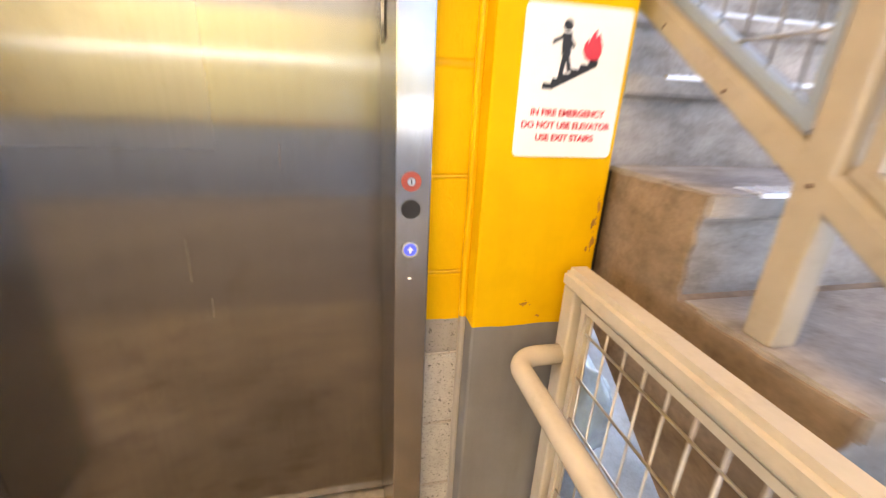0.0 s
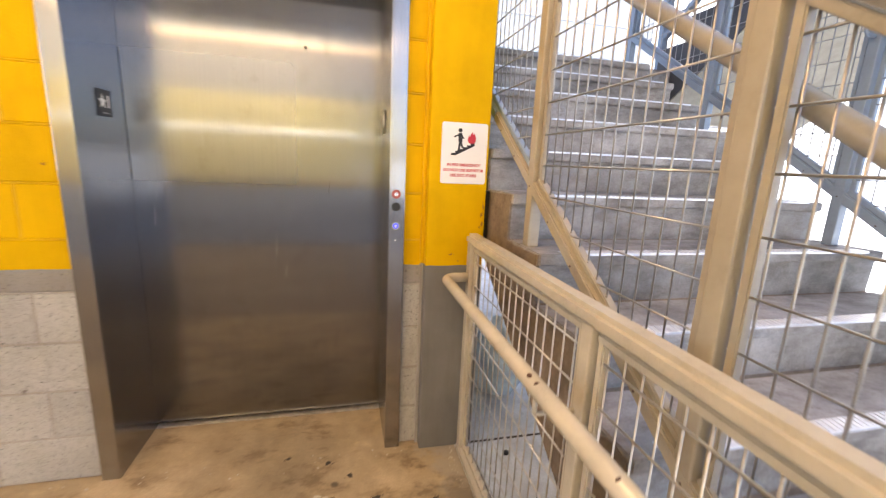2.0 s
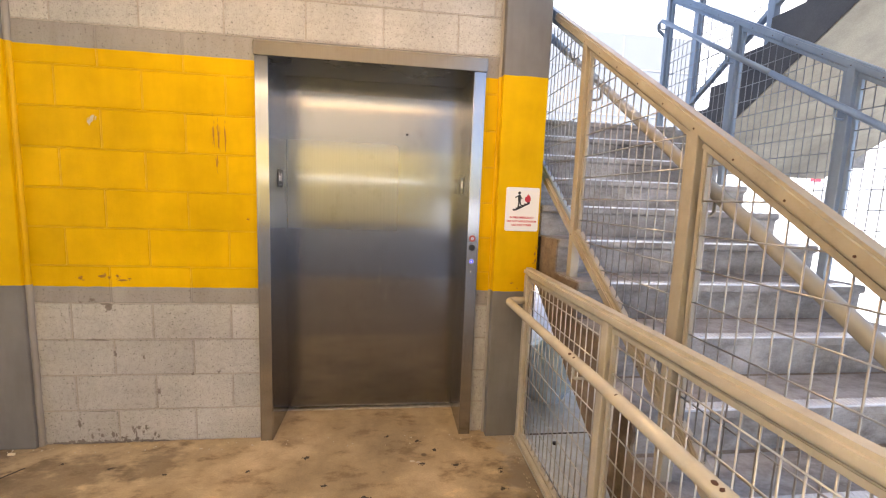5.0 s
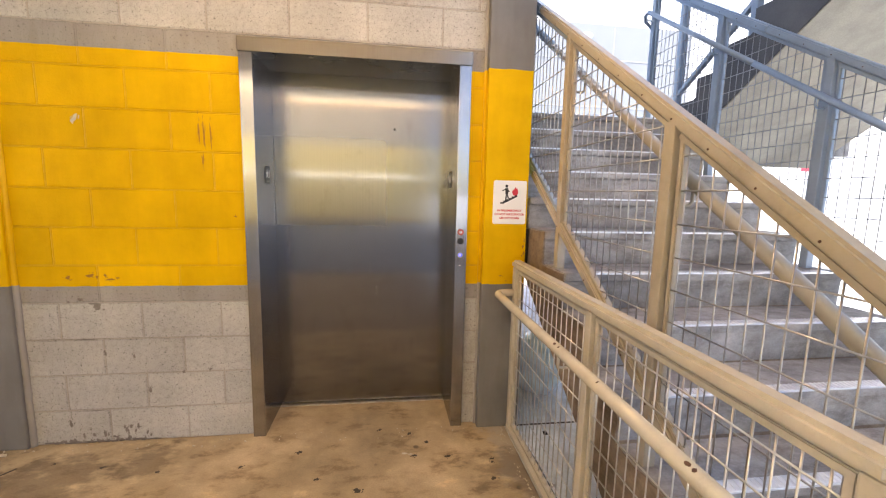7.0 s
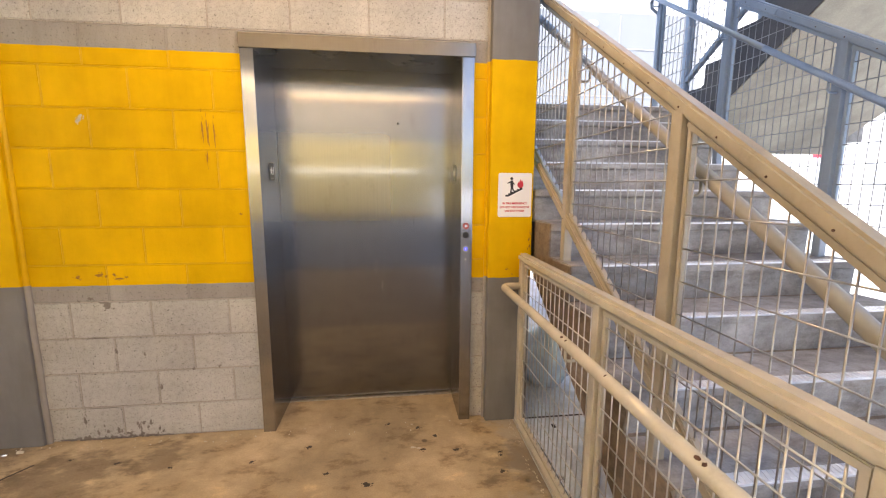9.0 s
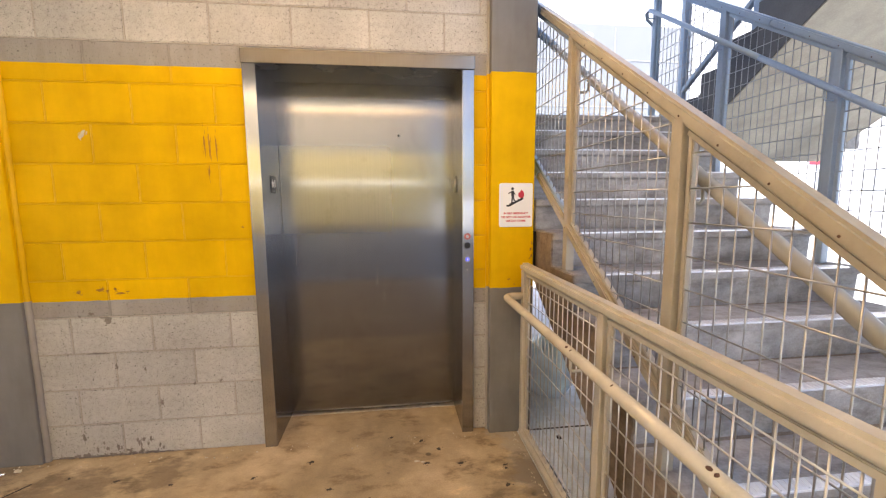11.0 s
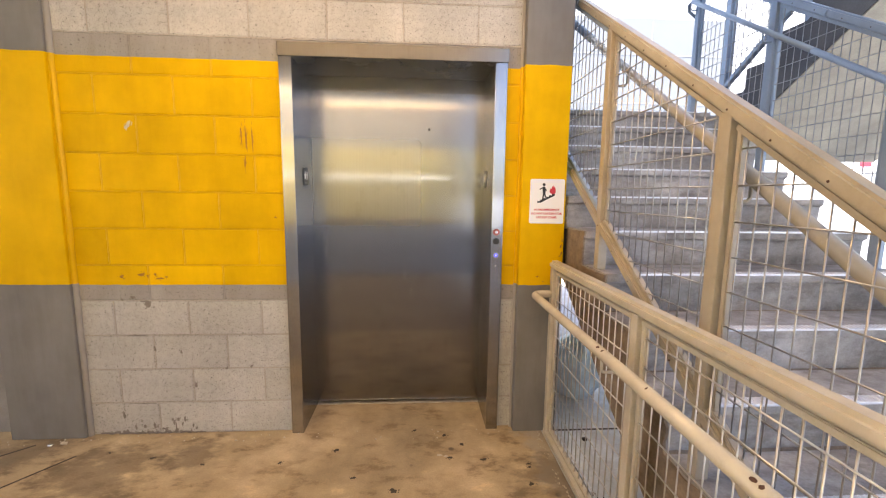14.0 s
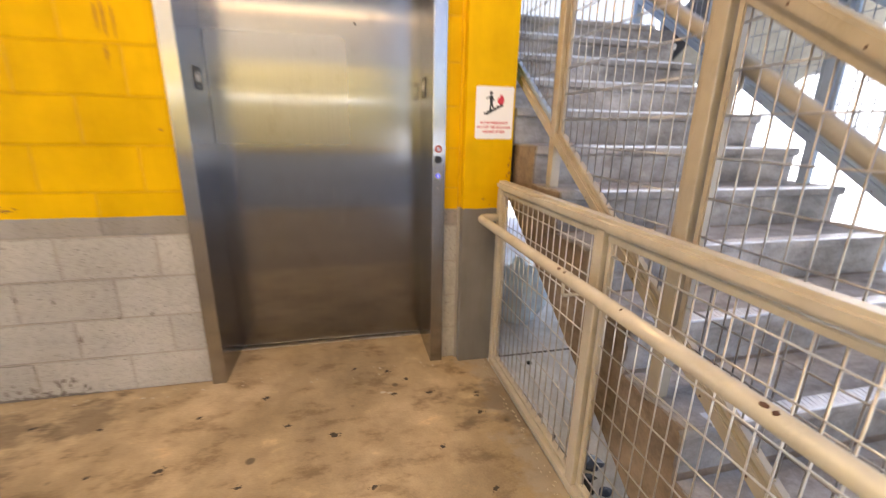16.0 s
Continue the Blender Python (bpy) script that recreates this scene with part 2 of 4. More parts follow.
M_PANE = plain("pale_pane", (0.36, 0.37, 0.40), 0.15, 0, 0.05, 0.5, 0)
M_BOARD = plain("pale_yellow_board", (0.86, 0.74, 0.36), 0.6, 0, 0.05, 2, 0)
M_PANEL = plain("pale_panel", (0.17, 0.18, 0.20), 0.6, 0, 0.05, 0.6, 0.05)
M_STREAK = plain("brown_streaks", (0.34, 0.17, 0.012), 0.7, 0, 0.4, 60, 0.2)
M_SCUFF = plain("scuff_marks", (0.20, 0.178, 0.16), 0.8, 0, 0.4, 60, 0.2)
M_PALECHIP = plain("bare_chip", (0.55, 0.50, 0.40), 0.8, 0, 0.2, 60, 0.3)
M_GUM = plain("flattened_gum", (0.055, 0.045, 0.035), 0.75, 0, 0.4, 60, 0.2)
M_NAVY = plain("navy_wrapper", (0.03, 0.05, 0.11), 0.4, 0, 0.4, 30, 0.3)
# Darker copy of the galvanised wire, with the stair side's shade painted in.
M_WIRE_SHADE = plain("shaded_wire", (0.40, 0.385, 0.36), 0.32, 0.75, 0.2, 20, 0)
M_WIREDARK = plain("grey_wire", (0.30, 0.30, 0.30), 0.45, 0.3, 0.2, 20, 0)
M_SILL = plain("worn_sill_metal", (0.46, 0.43, 0.38), 0.35, 0.8, 0.4, 30, 0.1)
M_RUST = plain("chipped_rust", (0.09, 0.045, 0.03), 0.8, 0, 0.4, 60, 0.5)
M_BEIGE = concrete("beige_concrete", (0.38, 0.335, 0.25), (0.44, 0.39, 0.295), False)
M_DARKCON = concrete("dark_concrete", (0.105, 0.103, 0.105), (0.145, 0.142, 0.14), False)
M_PARAPET = concrete("parapet_concrete", (0.25, 0.245, 0.24), (0.30, 0.295, 0.29), False)
M_CEIL = plain("ceiling_concrete", (0.55, 0.53, 0.50), 0.8, 0, 0.15, 2, 0.2)
M_WHITE = plain("white_enamel", (0.80, 0.80, 0.79), 0.35, 0, 0.04, 4, 0)
M_BLACK = plain("black_enamel", (0.012, 0.012, 0.013), 0.4, 0, 0.1, 10, 0)
M_RED = plain("red_enamel", (0.55, 0.03, 0.05), 0.4, 0, 0.1, 10, 0)
M_REDRING = plain("red_ring", (0.34, 0.07, 0.05), 0.4, 0, 0.1, 10, 0)
M_CHROME = plain("chrome", (0.7, 0.7, 0.7), 0.18, 1.0, 0.05, 30, 0)
M_BLUE = emitter("blue_button_glow", (0.06, 0.08, 0.75), 0.22)
M_GLOWWHITE = emitter("small_indicator_glow", (1.0, 0.9, 0.7), 0.15)
M_TUBE = emitter("lamp_tube", (1.0, 0.76, 0.48), 1.2)
M_STRIP = emitter("strip_tube", (1.0, 0.93, 0.8), 2.3)
M_PLASTIC = plain("pale_blue_plastic", (0.68, 0.80, 0.93), 0.22, 0, 0.35, 9, 0.5)
M_FACADE = plain("pale_facade", (0.70, 0.71, 0.73), 0.6, 0, 0.06, 0.6, 0.05)
# Nosing metal; the sky's glint on the step edges is in its pale colour.
M_NOSING = plain("worn_nosing_sky_glint", (0.90, 0.90, 0.93), 0.25, 0.3, 0.2, 20, 0.2)


# ---- building helpers ----
def mesh_of(name, bm, material, smooth=False):
    me = bpy.data.meshes.new(name)
    bm.normal_update()
    bm.to_mesh(me)
    bm.free()
    me.materials.append(material)
    if smooth:
        for p in me.polygons:
            p.use_smooth = True
    return me


def thing(name, label, category, at=(0, 0, 0), group="", kind=""):
    return tagged(place(new(name), at), label, category, group, kind)


def place(ob, at):
    ob.location = at
    return ob


def part(name, bm, material, parent=None, label="", smooth=False, at=(0, 0, 0)):
    """One mesh object under a thing or a part, placed in the world's metres less the parent's place."""
    ob = new(name, mesh_of(name, bm, material, smooth))
    base = Vector((0, 0, 0))
    p = parent
    while p:
        base += p.location
        p = p.parent
    ob.location = Vector(at)
    if parent:
        for v in ob.data.vertices:
            v.co -= base + Vector(at)
        ob.parent = parent
    if label:
        ob["label"] = label
    return ob


def add_box(bm, lo, hi, bevel=0.0):
    c = [(a + b) / 2 for a, b in zip(lo, hi)]
    s = [abs(b - a) for a, b in zip(lo, hi)]
    g = bmesh.ops.create_cube(bm, size=1.0, matrix=Matrix.Translation(c) @ Matrix.Diagonal((*s, 1)))
    if bevel:
        es = list({e for v in g["verts"] for e in v.link_edges})
        bmesh.ops.bevel(bm, geom=es, offset=bevel, segments=2, affect="EDGES", profile=0.6)
    return bm


def box(lo, hi, bevel=0.0):
    return add_box(bmesh.new(), lo, hi, bevel)


def prism(profile, x0, x1, bevel=0.0):
    """Extrudes a (y, z) outline along x."""
    bm = bmesh.new()
    a = [bm.verts.new((x0, y, z)) for y, z in profile]
    b = [bm.verts.new((x1, y, z)) for y, z in profile]
    n = len(a)
    bm.faces.new(a)
    bm.faces.new(b[::-1])
    for i in range(n):
        bm.faces.new((a[i], b[i], b[(i + 1) % n], a[(i + 1) % n]))
    bmesh.ops.recalc_face_normals(bm, faces=bm.faces)
    if bevel:
        bmesh.ops.bevel(bm, geom=list(bm.edges), offset=bevel, segments=2, affect="EDGES")
    return bm


def outline(points, depth, m=None):
    """A flat outline in x and y with a thickness upwards, set at the pose m."""
    bm = bmesh.new()
    n = len(points)
    a = [bm.verts.new((x, y, 0)) for x, y in points]
    b = [bm.verts.new((x, y, depth)) for x, y in points]
    bm.faces.new(a[::-1])
    bm.faces.new(b)
    for i in range(n):
        bm.faces.new((a[i], a[(i + 1) % n], b[(i + 1) % n], b[i]))
    if m:
        bm.transform(m)
    bmesh.ops.recalc_face_normals(bm, faces=bm.faces)
    return bm


def add_bar(bm, a, b, w, h, bevel=0.0):
    """A straight bar of w across and h upright from a to b."""
    a, b = Vector(a), Vector(b)
    d = (b - a).normalized()
    up = Vector((0, 0, 1)) if abs(d.z) < 0.95 else Vector((0, 1, 0))
    side = d.cross(up).normalized()
    up = side.cross(d)
    m = Matrix((side, d, up)).transposed().to_4x4()
    m.translation = (a + b) / 2
    g = bmesh.ops.create_cube(bm, size=1.0, matrix=m @ Matrix.Diagonal((w, (b - a).length, h, 1)))
    if bevel:
        es = list({e for v in g["verts"] for e in v.link_edges})
        bmesh.ops.bevel(bm, geom=es, offset=bevel, segments=2, affect="EDGES")
    return bm


def bar(a, b, w, h, bevel=0.0):
    return add_bar(bmesh.new(), a, b, w, h, bevel)


def tube(points, r, sides=12):
    """A round pipe along points."""
    bm = bmesh.new()
    pts = [Vector(p) for p in points]
    rings = []
    ref = None
    for i, p in enumerate(pts):
        d = (pts[min(i + 1, len(pts) - 1)] - pts[max(i - 1, 0)]).normalized()
        if ref is None:
            ref = d.orthogonal().normalized()
        ref = (ref - d * ref.dot(d)).normalized()
        o = d.cross(ref)
        rings.append([bm.verts.new(p + r * (math.cos(t) * ref + math.sin(t) * o)) for t in (2 * math.pi * k / sides for k in range(sides))])
    for a, b in zip(rings, rings[1:]):
        for k in range(sides):
            bm.faces.new((a[k], a[(k + 1) % sides], b[(k + 1) % sides], b[k]))
    bm.faces.new(rings[0][::-1])
    bm.faces.new(rings[-1])
    bmesh.ops.recalc_face_normals(bm, faces=bm.faces)
    return bm


def arc(centre, a, b, n=8):
    """Points of a quarter turn about centre, from centre + a to centre + b."""
    c, a, b = Vector(centre), Vector(a), Vector(b)
    return [c + a * math.cos(t) + b * math.sin(t) for t in (math.pi / 2 * i / n for i in range(n + 1))]


def disc(at, r, depth, axis="y", sides=28, bevel=0.0):
    bm = bmesh.new()
    bmesh.ops.create_cone(bm, cap_ends=True, segments=sides, radius1=r, radius2=r - bevel, depth=depth)
    turn = {"y": pose(0, 0, 0, 90), "x": pose(0, 0, 0, 0, 90), "z": Matrix.Identity(4)}[axis]
    bm.transform(Matrix.Translation(at) @ turn)
    return bm


def ring(at, r0, r1, depth, axis="y", sides=32):
    bm = bmesh.new()
    vs = []
    for k in range(sides):
        t = 2 * math.pi * k / sides
        vs.append([bm.verts.new((rr * math.cos(t), rr * math.sin(t), zz)) for rr, zz in ((r0, 0), (r1, 0), (r1, depth), (r0, depth))])
    for k in range(sides):
        a, b = vs[k], vs[(k + 1) % sides]
        for j in range(4):
            bm.faces.new((a[j], a[(j + 1) % 4], b[(j + 1) % 4], b[j]))
    bm.transform(Matrix.Translation(at) @ pose(0, 0, 0, 90))
    bmesh.ops.recalc_face_normals(bm, faces=bm.faces)
    return bm


def lettering(text, size, m, material, name, parent, depth=0.0006):
    c = bpy.data.curves.new(name, "FONT")
    c.body, c.size, c.align_x, c.align_y, c.extrude = text, size, "CENTER", "CENTER", depth
    c.offset = size * 0.035
    tmp = bpy.data.objects.new(name, c)
    scene.collection.objects.link(tmp)
    me = bpy.data.meshes.new_from_object(tmp.evaluated_get(bpy.context.evaluated_depsgraph_get()))
    bpy.data.objects.remove(tmp)
    me.transform(m)
    bm = bmesh.new()
    bm.from_mesh(me)
    return part(name, bm, material, parent)


def setting(name, bm, material, label, category):
    return tagged(part(name, bm, material), label, category, kind="structure")


# ---- large structure ----
PL, PR = (-0.597, -0.193), (2.285, 2.541)     # the two pilasters, in x
PY = -0.062                                    # their front
CEIL = 2.95
BACK = -4.3
setting("ground", box((-300, -300, -0.3), (400, 400, -0.006)), M_GROUND, "pale worn concrete ground outside and below the stair", "ground")
setting("garage_floor", box((-5.0, BACK, -0.2), (2.462, -1.15, -0.001)), M_ASPHALT, "brown stained concrete garage floor behind the lobby", "floor")
setting("floor", box((-5.0, -1.15, -0.2), (2.462, 0.62, 0.0), 0.003), M_FLOOR, "stained tan concrete floor with gum spots", "floor")
setting("ceiling", box((-5.0, BACK - 0.2, CEIL), (2.541, 0.62, CEIL + 0.25)), M_CEIL, "plain concrete ceiling above the lift lobby", "ceiling")
wall_back = setting("wall_south", box((-5.0, BACK - 0.2, 0), (2.6, BACK, CEIL)), M_BACKWALL, "concrete wall with a yellow painted band", "wall")
# Unseen parapet, kept low so that daylight enters from the west.
setting("parapet_west", box((-5.2, BACK, 0), (-5.0, 0.62, 0.95)), M_PARAPET, "unseen grey parapet, kept low to let daylight in from the west", "parapet")
setting("pilaster_1", box((PL[0], -0.036, 0), (PL[1], 0.6, CEIL), 0.006), M_PILASTER, "smooth concrete pilaster painted yellow over grey", "pilaster")
setting("pilaster_2", box((PR[0], PY, 0), (PR[1], 0.6, CEIL), 0.006), M_PILASTER, "smooth concrete pilaster painted yellow over grey", "pilaster")
setting("parapet", box((-5.0, 0.05, 0), (PL[0], 0.25, 0.945), 0.006), M_PARAPET, "low grey concrete parapet beside the pilaster", "parapet")
setting("neighbour_wall", box((-5.0, 0.95, -0.1), (-0.6, 1.15, 5.0)), M_DARKCON, "grey concrete wall across the yard", "wall")
# Unseen mass over the lobby, its height set to keep sun off the stair.
setting("sun_block", box((-5.2, -16.0, CEIL + 0.25), (2.541, 0.62, 7.2)), M_DARKCON, "unseen block above the lobby, added to keep the sun off the stair", "building")
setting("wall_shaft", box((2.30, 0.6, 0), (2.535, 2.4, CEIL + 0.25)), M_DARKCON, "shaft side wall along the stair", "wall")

# ---- lift entrance ----
DX0, DX1, DZ, DY = 1.036, 2.126, 2.132, 0.335
FX0, FX1, FZ = 0.968, 2.194, 2.204

# block wall with recessed joints; blocks follow at the end of the file
wall_north = setting("wall_north", box((PL[1], 0.0052, 0), (FX0 + 0.03, 0.2, CEIL)), M_MORTAR, "concrete block wall painted with a wide yellow band", "wall")
part("backing", box((FX1 - 0.03, 0.0052, 0), (PR[0], 0.2, CEIL)), M_MORTAR, wall_north)
part("backing", box((FX0 + 0.03, 0.0052, FZ - 0.03), (FX1 - 0.03, 0.2, CEIL)), M_MORTAR, wall_north)

door_frame = thing("elevator_frame", "brushed stainless steel elevator door frame in the block wall", "door frame", (1.58, 0, 0))
part("jamb", box((FX0, -0.030, 0), (DX0, 0.333, FZ - 0.072), 0.003), M_FRAME, door_frame)
part("jamb", box((DX1, -0.030, 0), (FX1, 0.333, FZ - 0.072), 0.003), M_FRAME, door_frame)
part("head", box((FX0 - 0.004, -0.036, FZ - 0.072), (FX1 + 0.004, 0.333, FZ), 0.003), M_HEADSTEEL, door_frame, "steel head with a dark reflection put into its colour")
lift_door = thing("elevator_door", "closed brushed stainless steel sliding elevator door with reflections", "elevator door", (1.58, DY, 0))
part("panel", box((DX0 - 0.06, DY, 0.012), (DX1 + 0.06, DY + 0.035, DZ + 0.05), 0.002), M_STEEL, lift_door)
# Patch of slightly paler, hazier steel over the left of the door.
part("hazier_patch", outline([(-0.385, -0.29), (0.30, -0.29), (0.30, 0.24), (0.28, 0.258), (-0.385, 0.258)], 0.0006, Matrix.Translation((1.426, DY - 0.0001, 1.50)) @ pose(0, 0, 0, 90)), M_HAZY_STEEL, lift_door, "slightly paler and hazier patch")
part("keyhole", disc((1.777, DY - 0.001, 1.825), 0.0065, 0.004), M_BLACK, lift_door, "small black keyhole")
for i, (x, z, l) in enumerate(((1.20, 1.42, 0.05), (1.33, 1.36, 0.07), (1.62, 0.92, 0.06), (1.66, 0.78, 0.03), (1.11, 1.05, 0.04), (1.87, 1.20, 0.03))):
    part("scratch", bar((x, DY - 0.0002, z - l), (x + 0.004, DY - 0.0002, z + l), 0.0009, 0.0008), M_SCUFF, lift_door, "fine dark scratch")
setting("door_sill", box((DX0, 0.30, -0.02), (DX1, DY + 0.05, 0.004), 0.001), M_SILL, "grooved metal door sill", "sill")
setting("shaft_back", box((0.7, DY + 0.2, 0), (2.29, DY + 0.25, CEIL)), M_DARKCON, "shaft wall behind the door", "wall")

# ---- guards with wire panels ----
RISE, RUN = 0.177, 0.268
NY, NZ = -0.275, 1.239            # nose of the seventh step


def nose(y):
    return NZ + (y - NY) * RISE / RUN


def wire_panel(guard, x, y0, y1, bottom, top, paint, wire, fr=0.020):
    """A framed panel of welded wire between two posts; bottom and top give heights along y."""
    bm = bmesh.new()
    s = lambda y, z: (x, y, z)
    t = fr / 2
    for a, b, w in (((y0, top(y0) - t), (y1, top(y1) - t), 1.3), ((y0, bottom(y0) + t), (y1, bottom(y1) + t), 1.3), ((y0 + t + 0.002, bottom(y0) + 0.006), (y0 + t + 0.002, top(y0) - 0.006), 1.1), ((y1 - t - 0.002, bottom(y1) + 0.006), (y1 - t - 0.002, top(y1) - 0.006), 1.1)):
        add_bar(bm, s(*a), s(*b), fr * w, fr, 0.003)
    panel = part("panel_frame", bm, paint, guard)
    y = y0 + 0.045
    feet = bmesh.new()
    while y < y1 - 0.02:
        bmesh.ops.create_icosphere(feet, subdivisions=1, radius=0.0048, matrix=Matrix.Translation((x - 0.003, y, bottom(y) + fr + 0.001)) @ Matrix.Diagonal((1.0, 1.5, 0.9, 1)))
        part("wire", tube([s(y, bottom(y) + 0.004), s(y, top(y) - 0.004)], 0.0026, 6), wire, panel, smooth=True)
        y += 0.0508
    tagged(part("weld_feet", feet, paint, panel, "painted welds at the wire feet", smooth=True), kind="stuff")
    z = math.ceil(min(bottom(y0), bottom(y1)) / 0.1016) * 0.1016 + 0.03
    while z < max(top(y0), top(y1)):
        ys = [y0 + (y1 - y0) * i / 60 for i in range(61)]
        ok = [v for v in ys if bottom(v) < z < top(v)]
        if len(ok) > 2:
            part("wire", tube([(x - 0.005, ok[0], z), (x - 0.005, ok[-1], z)], 0.0026, 6), wire, panel, smooth=True)
            for e in (ok[0], ok[-1]):
                bm = bmesh.new()
                bmesh.ops.create_icosphere(bm, subdivisions=1, radius=0.0042, matrix=Matrix.Translation((x - 0.006, e + (0.006 if e == ok[0] else -0.006), z)))
                part("weld", bm, M_RUST, panel, "dark weld at the wire end")
        z += 0.1016
    return panel


# low guard along the edge of the floor
GX, GTOP = 2.478, 1.058
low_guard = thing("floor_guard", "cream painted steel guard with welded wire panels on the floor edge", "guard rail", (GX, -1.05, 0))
GPOSTS = (-0.125, -1.015, -1.905)
part("top_rail", bar((GX, -0.10, GTOP - 0.022), (GX, -1.93, GTOP - 0.022), 0.056, 0.044, 0.012), M_CREAM, low_guard)
part("bottom_rail", bar((GX, -0.10, 0.030), (GX, -1.93, 0.030), 0.045, 0.035, 0.004), M_CREAM, low_guard)
for y in GPOSTS:
    part("post", box((GX - 0.021, y - 0.021, 0), (GX + 0.021, y + 0.021, GTOP - 0.04), 0.005), M_CREAM, low_guard)
for y1, y0 in zip(GPOSTS, GPOSTS[1:]):
    wire_panel(low_guard, GX + 0.004, y0 + 0.027, y1 - 0.027, lambda y: 0.056, lambda y: GTOP - 0.052, M_CREAM, M_WIRE)
HX, HZ = 2.358, 0.868
hand = thing("floor_handrail", "cream painted round steel handrail with chipped paint on the floor guard", "handrail", (HX, -1.05, HZ))
pts = [(GX - 0.02, -0.125, HZ)] + arc((HX + 0.05, -0.175, HZ), (0, 0.05, 0), (-0.05, 0, 0)) + [(HX, -1.0, HZ), (HX, -2.05, HZ)]
part("pipe", tube(pts, 0.021, 16), M_CREAM, hand, smooth=True)
for y in GPOSTS[1:]:
    part("bracket", tube([(HX, y + 0.01, HZ - 0.018), (HX, y + 0.01, HZ - 0.055)] + arc((HX + 0.012, y + 0.01, HZ - 0.055), (-0.012, 0, 0), (0, 0, -0.012), 4) + [(GX - 0.02, y + 0.01, HZ - 0.067)], 0.006, 8), M_CREAM, hand, smooth=True)
for i, (y, l) in enumerate(((-0.985, 0.010), (-1.02, 0.005), (-1.30, 0.003), (-1.672, 0.009), (-1.692, 0.006))):
    bm = bmesh.new()
    bmesh.ops.create_icosphere(bm, subdivisions=2, radius=1.0)
    for v in bm.verts:
        v.co *= 1 + 0.3 * noise.noise(v.co * 2 + Vector((i, 0, 0)))
    bm.transform(Matrix.Translation((HX - 0.009, y, HZ + 0.0178)) @ pose(0, 0, 0, 0, -27) @ Matrix.Diagonal((0.006, l, 0.0022, 1)))
    part("chip", bm, M_RUST, hand, "chipped rusty patch")

# stair
SX0, SX1, STEPS = 2.575, 4.15, 12
stair = thing("concrete_stair", "straight flight of worn grey concrete steps with stained side", "stair", (SX0, -1.9, 0))
for k in range(1, STEPS + 1):
    ny, nz = NY + (k - 7) * RUN, NZ + (k - 7) * RISE
    back = ny + RUN + (0.004 if k < STEPS else 1.5)
    low = max(nz - RISE - 0.02, -0.004)
    prof = [(ny, nz), (back, nz), (back, low), (ny + 0.028, low), (ny + 0.022, nz - 0.045), (ny, nz - 0.038)]
    part("step", prism(prof, SX0, SX1, 0.004), M_STEP, stair)
    bm = box((SX0 + 0.09, ny - 0.003, nz - 0.006), (SX1 - 0.09, ny + 0.05, nz + 0.002), 0.001)
    for i in range(68):
        x = SX0 + 0.12 + i * 0.0196
        add_bar(bm, (x, ny + 0.004, nz + 0.002), (x + 0.012, ny + 0.048, nz + 0.002), 0.005, 0.004)
    part("nosing", bm, M_NOSING, stair, "worn metal nosing with slanted grip ribs, sky glint put into its colour")
y_lo, y_hi = NY - 6 * RUN + 0.03, NY + 5 * RUN + 0.1
prof = [(y_lo, -0.004), (y_hi, nose(y_hi) - RISE - 0.02), (y_hi, nose(y_hi) - 0.49), (NY + (0.49 - NZ) * RUN / RISE, -0.004)]
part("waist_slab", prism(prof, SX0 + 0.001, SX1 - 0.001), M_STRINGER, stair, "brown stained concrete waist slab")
side = [(y_lo - 0.03, 0.0)]
for k in range(1, STEPS + 1):
    ny, nz = NY + (k - 7) * RUN, NZ + (k - 7) * RISE
    side += [(ny + 0.006, nz - RISE - 0.003), (ny + 0.006, nz - 0.003)]
side += [(y_hi, NZ + 5 * RISE - 0.003), (y_hi, nose(y_hi) - 0.49), (NY + (0.49 - NZ) * RUN / RISE, 0.0)]
worn, chip_rnd = [], random.Random(8)
for (ya, za), (yb, zb) in zip(side[1:2 * STEPS + 1], side[2:2 * STEPS + 2]):
    n = 9
    for i in range(n):
        f = i / n
        bite = 0.0 if i == 0 else abs(chip_rnd.gauss(0, 0.005)) + (0.010 if chip_rnd.random() < 0.12 else 0)
        upright = abs(zb - za) > abs(yb - ya)
        worn.append((ya + (yb - ya) * f + (bite if upright else 0), za + (zb - za) * f - (0 if upright else bite)))
side = [side[0]] + worn + side[2 * STEPS + 1:]
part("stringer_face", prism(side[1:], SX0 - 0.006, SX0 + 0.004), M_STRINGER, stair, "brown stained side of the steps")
LAND_Z = NZ + 5 * RISE
setting("stair_landing", box((SX0, y_hi, LAND_Z - 0.25), (6.2, 2.35, LAND_Z - 0.004)), M_STEP, "grey concrete landing at the head of the stair", "landing")

# Black strip added behind the gap so that it reads as dark.
setting("gap_strip", box((2.5415, -0.03, 1.0), (2.568, 0.10, 1.232), 0.002), M_BLACK, "black strip backing the dark gap between the pilaster and the stair", "joint")

# guards on both sides of the stair
SPOSTS = (-1.985, -1.19, -0.395, 0.40, 1.195)


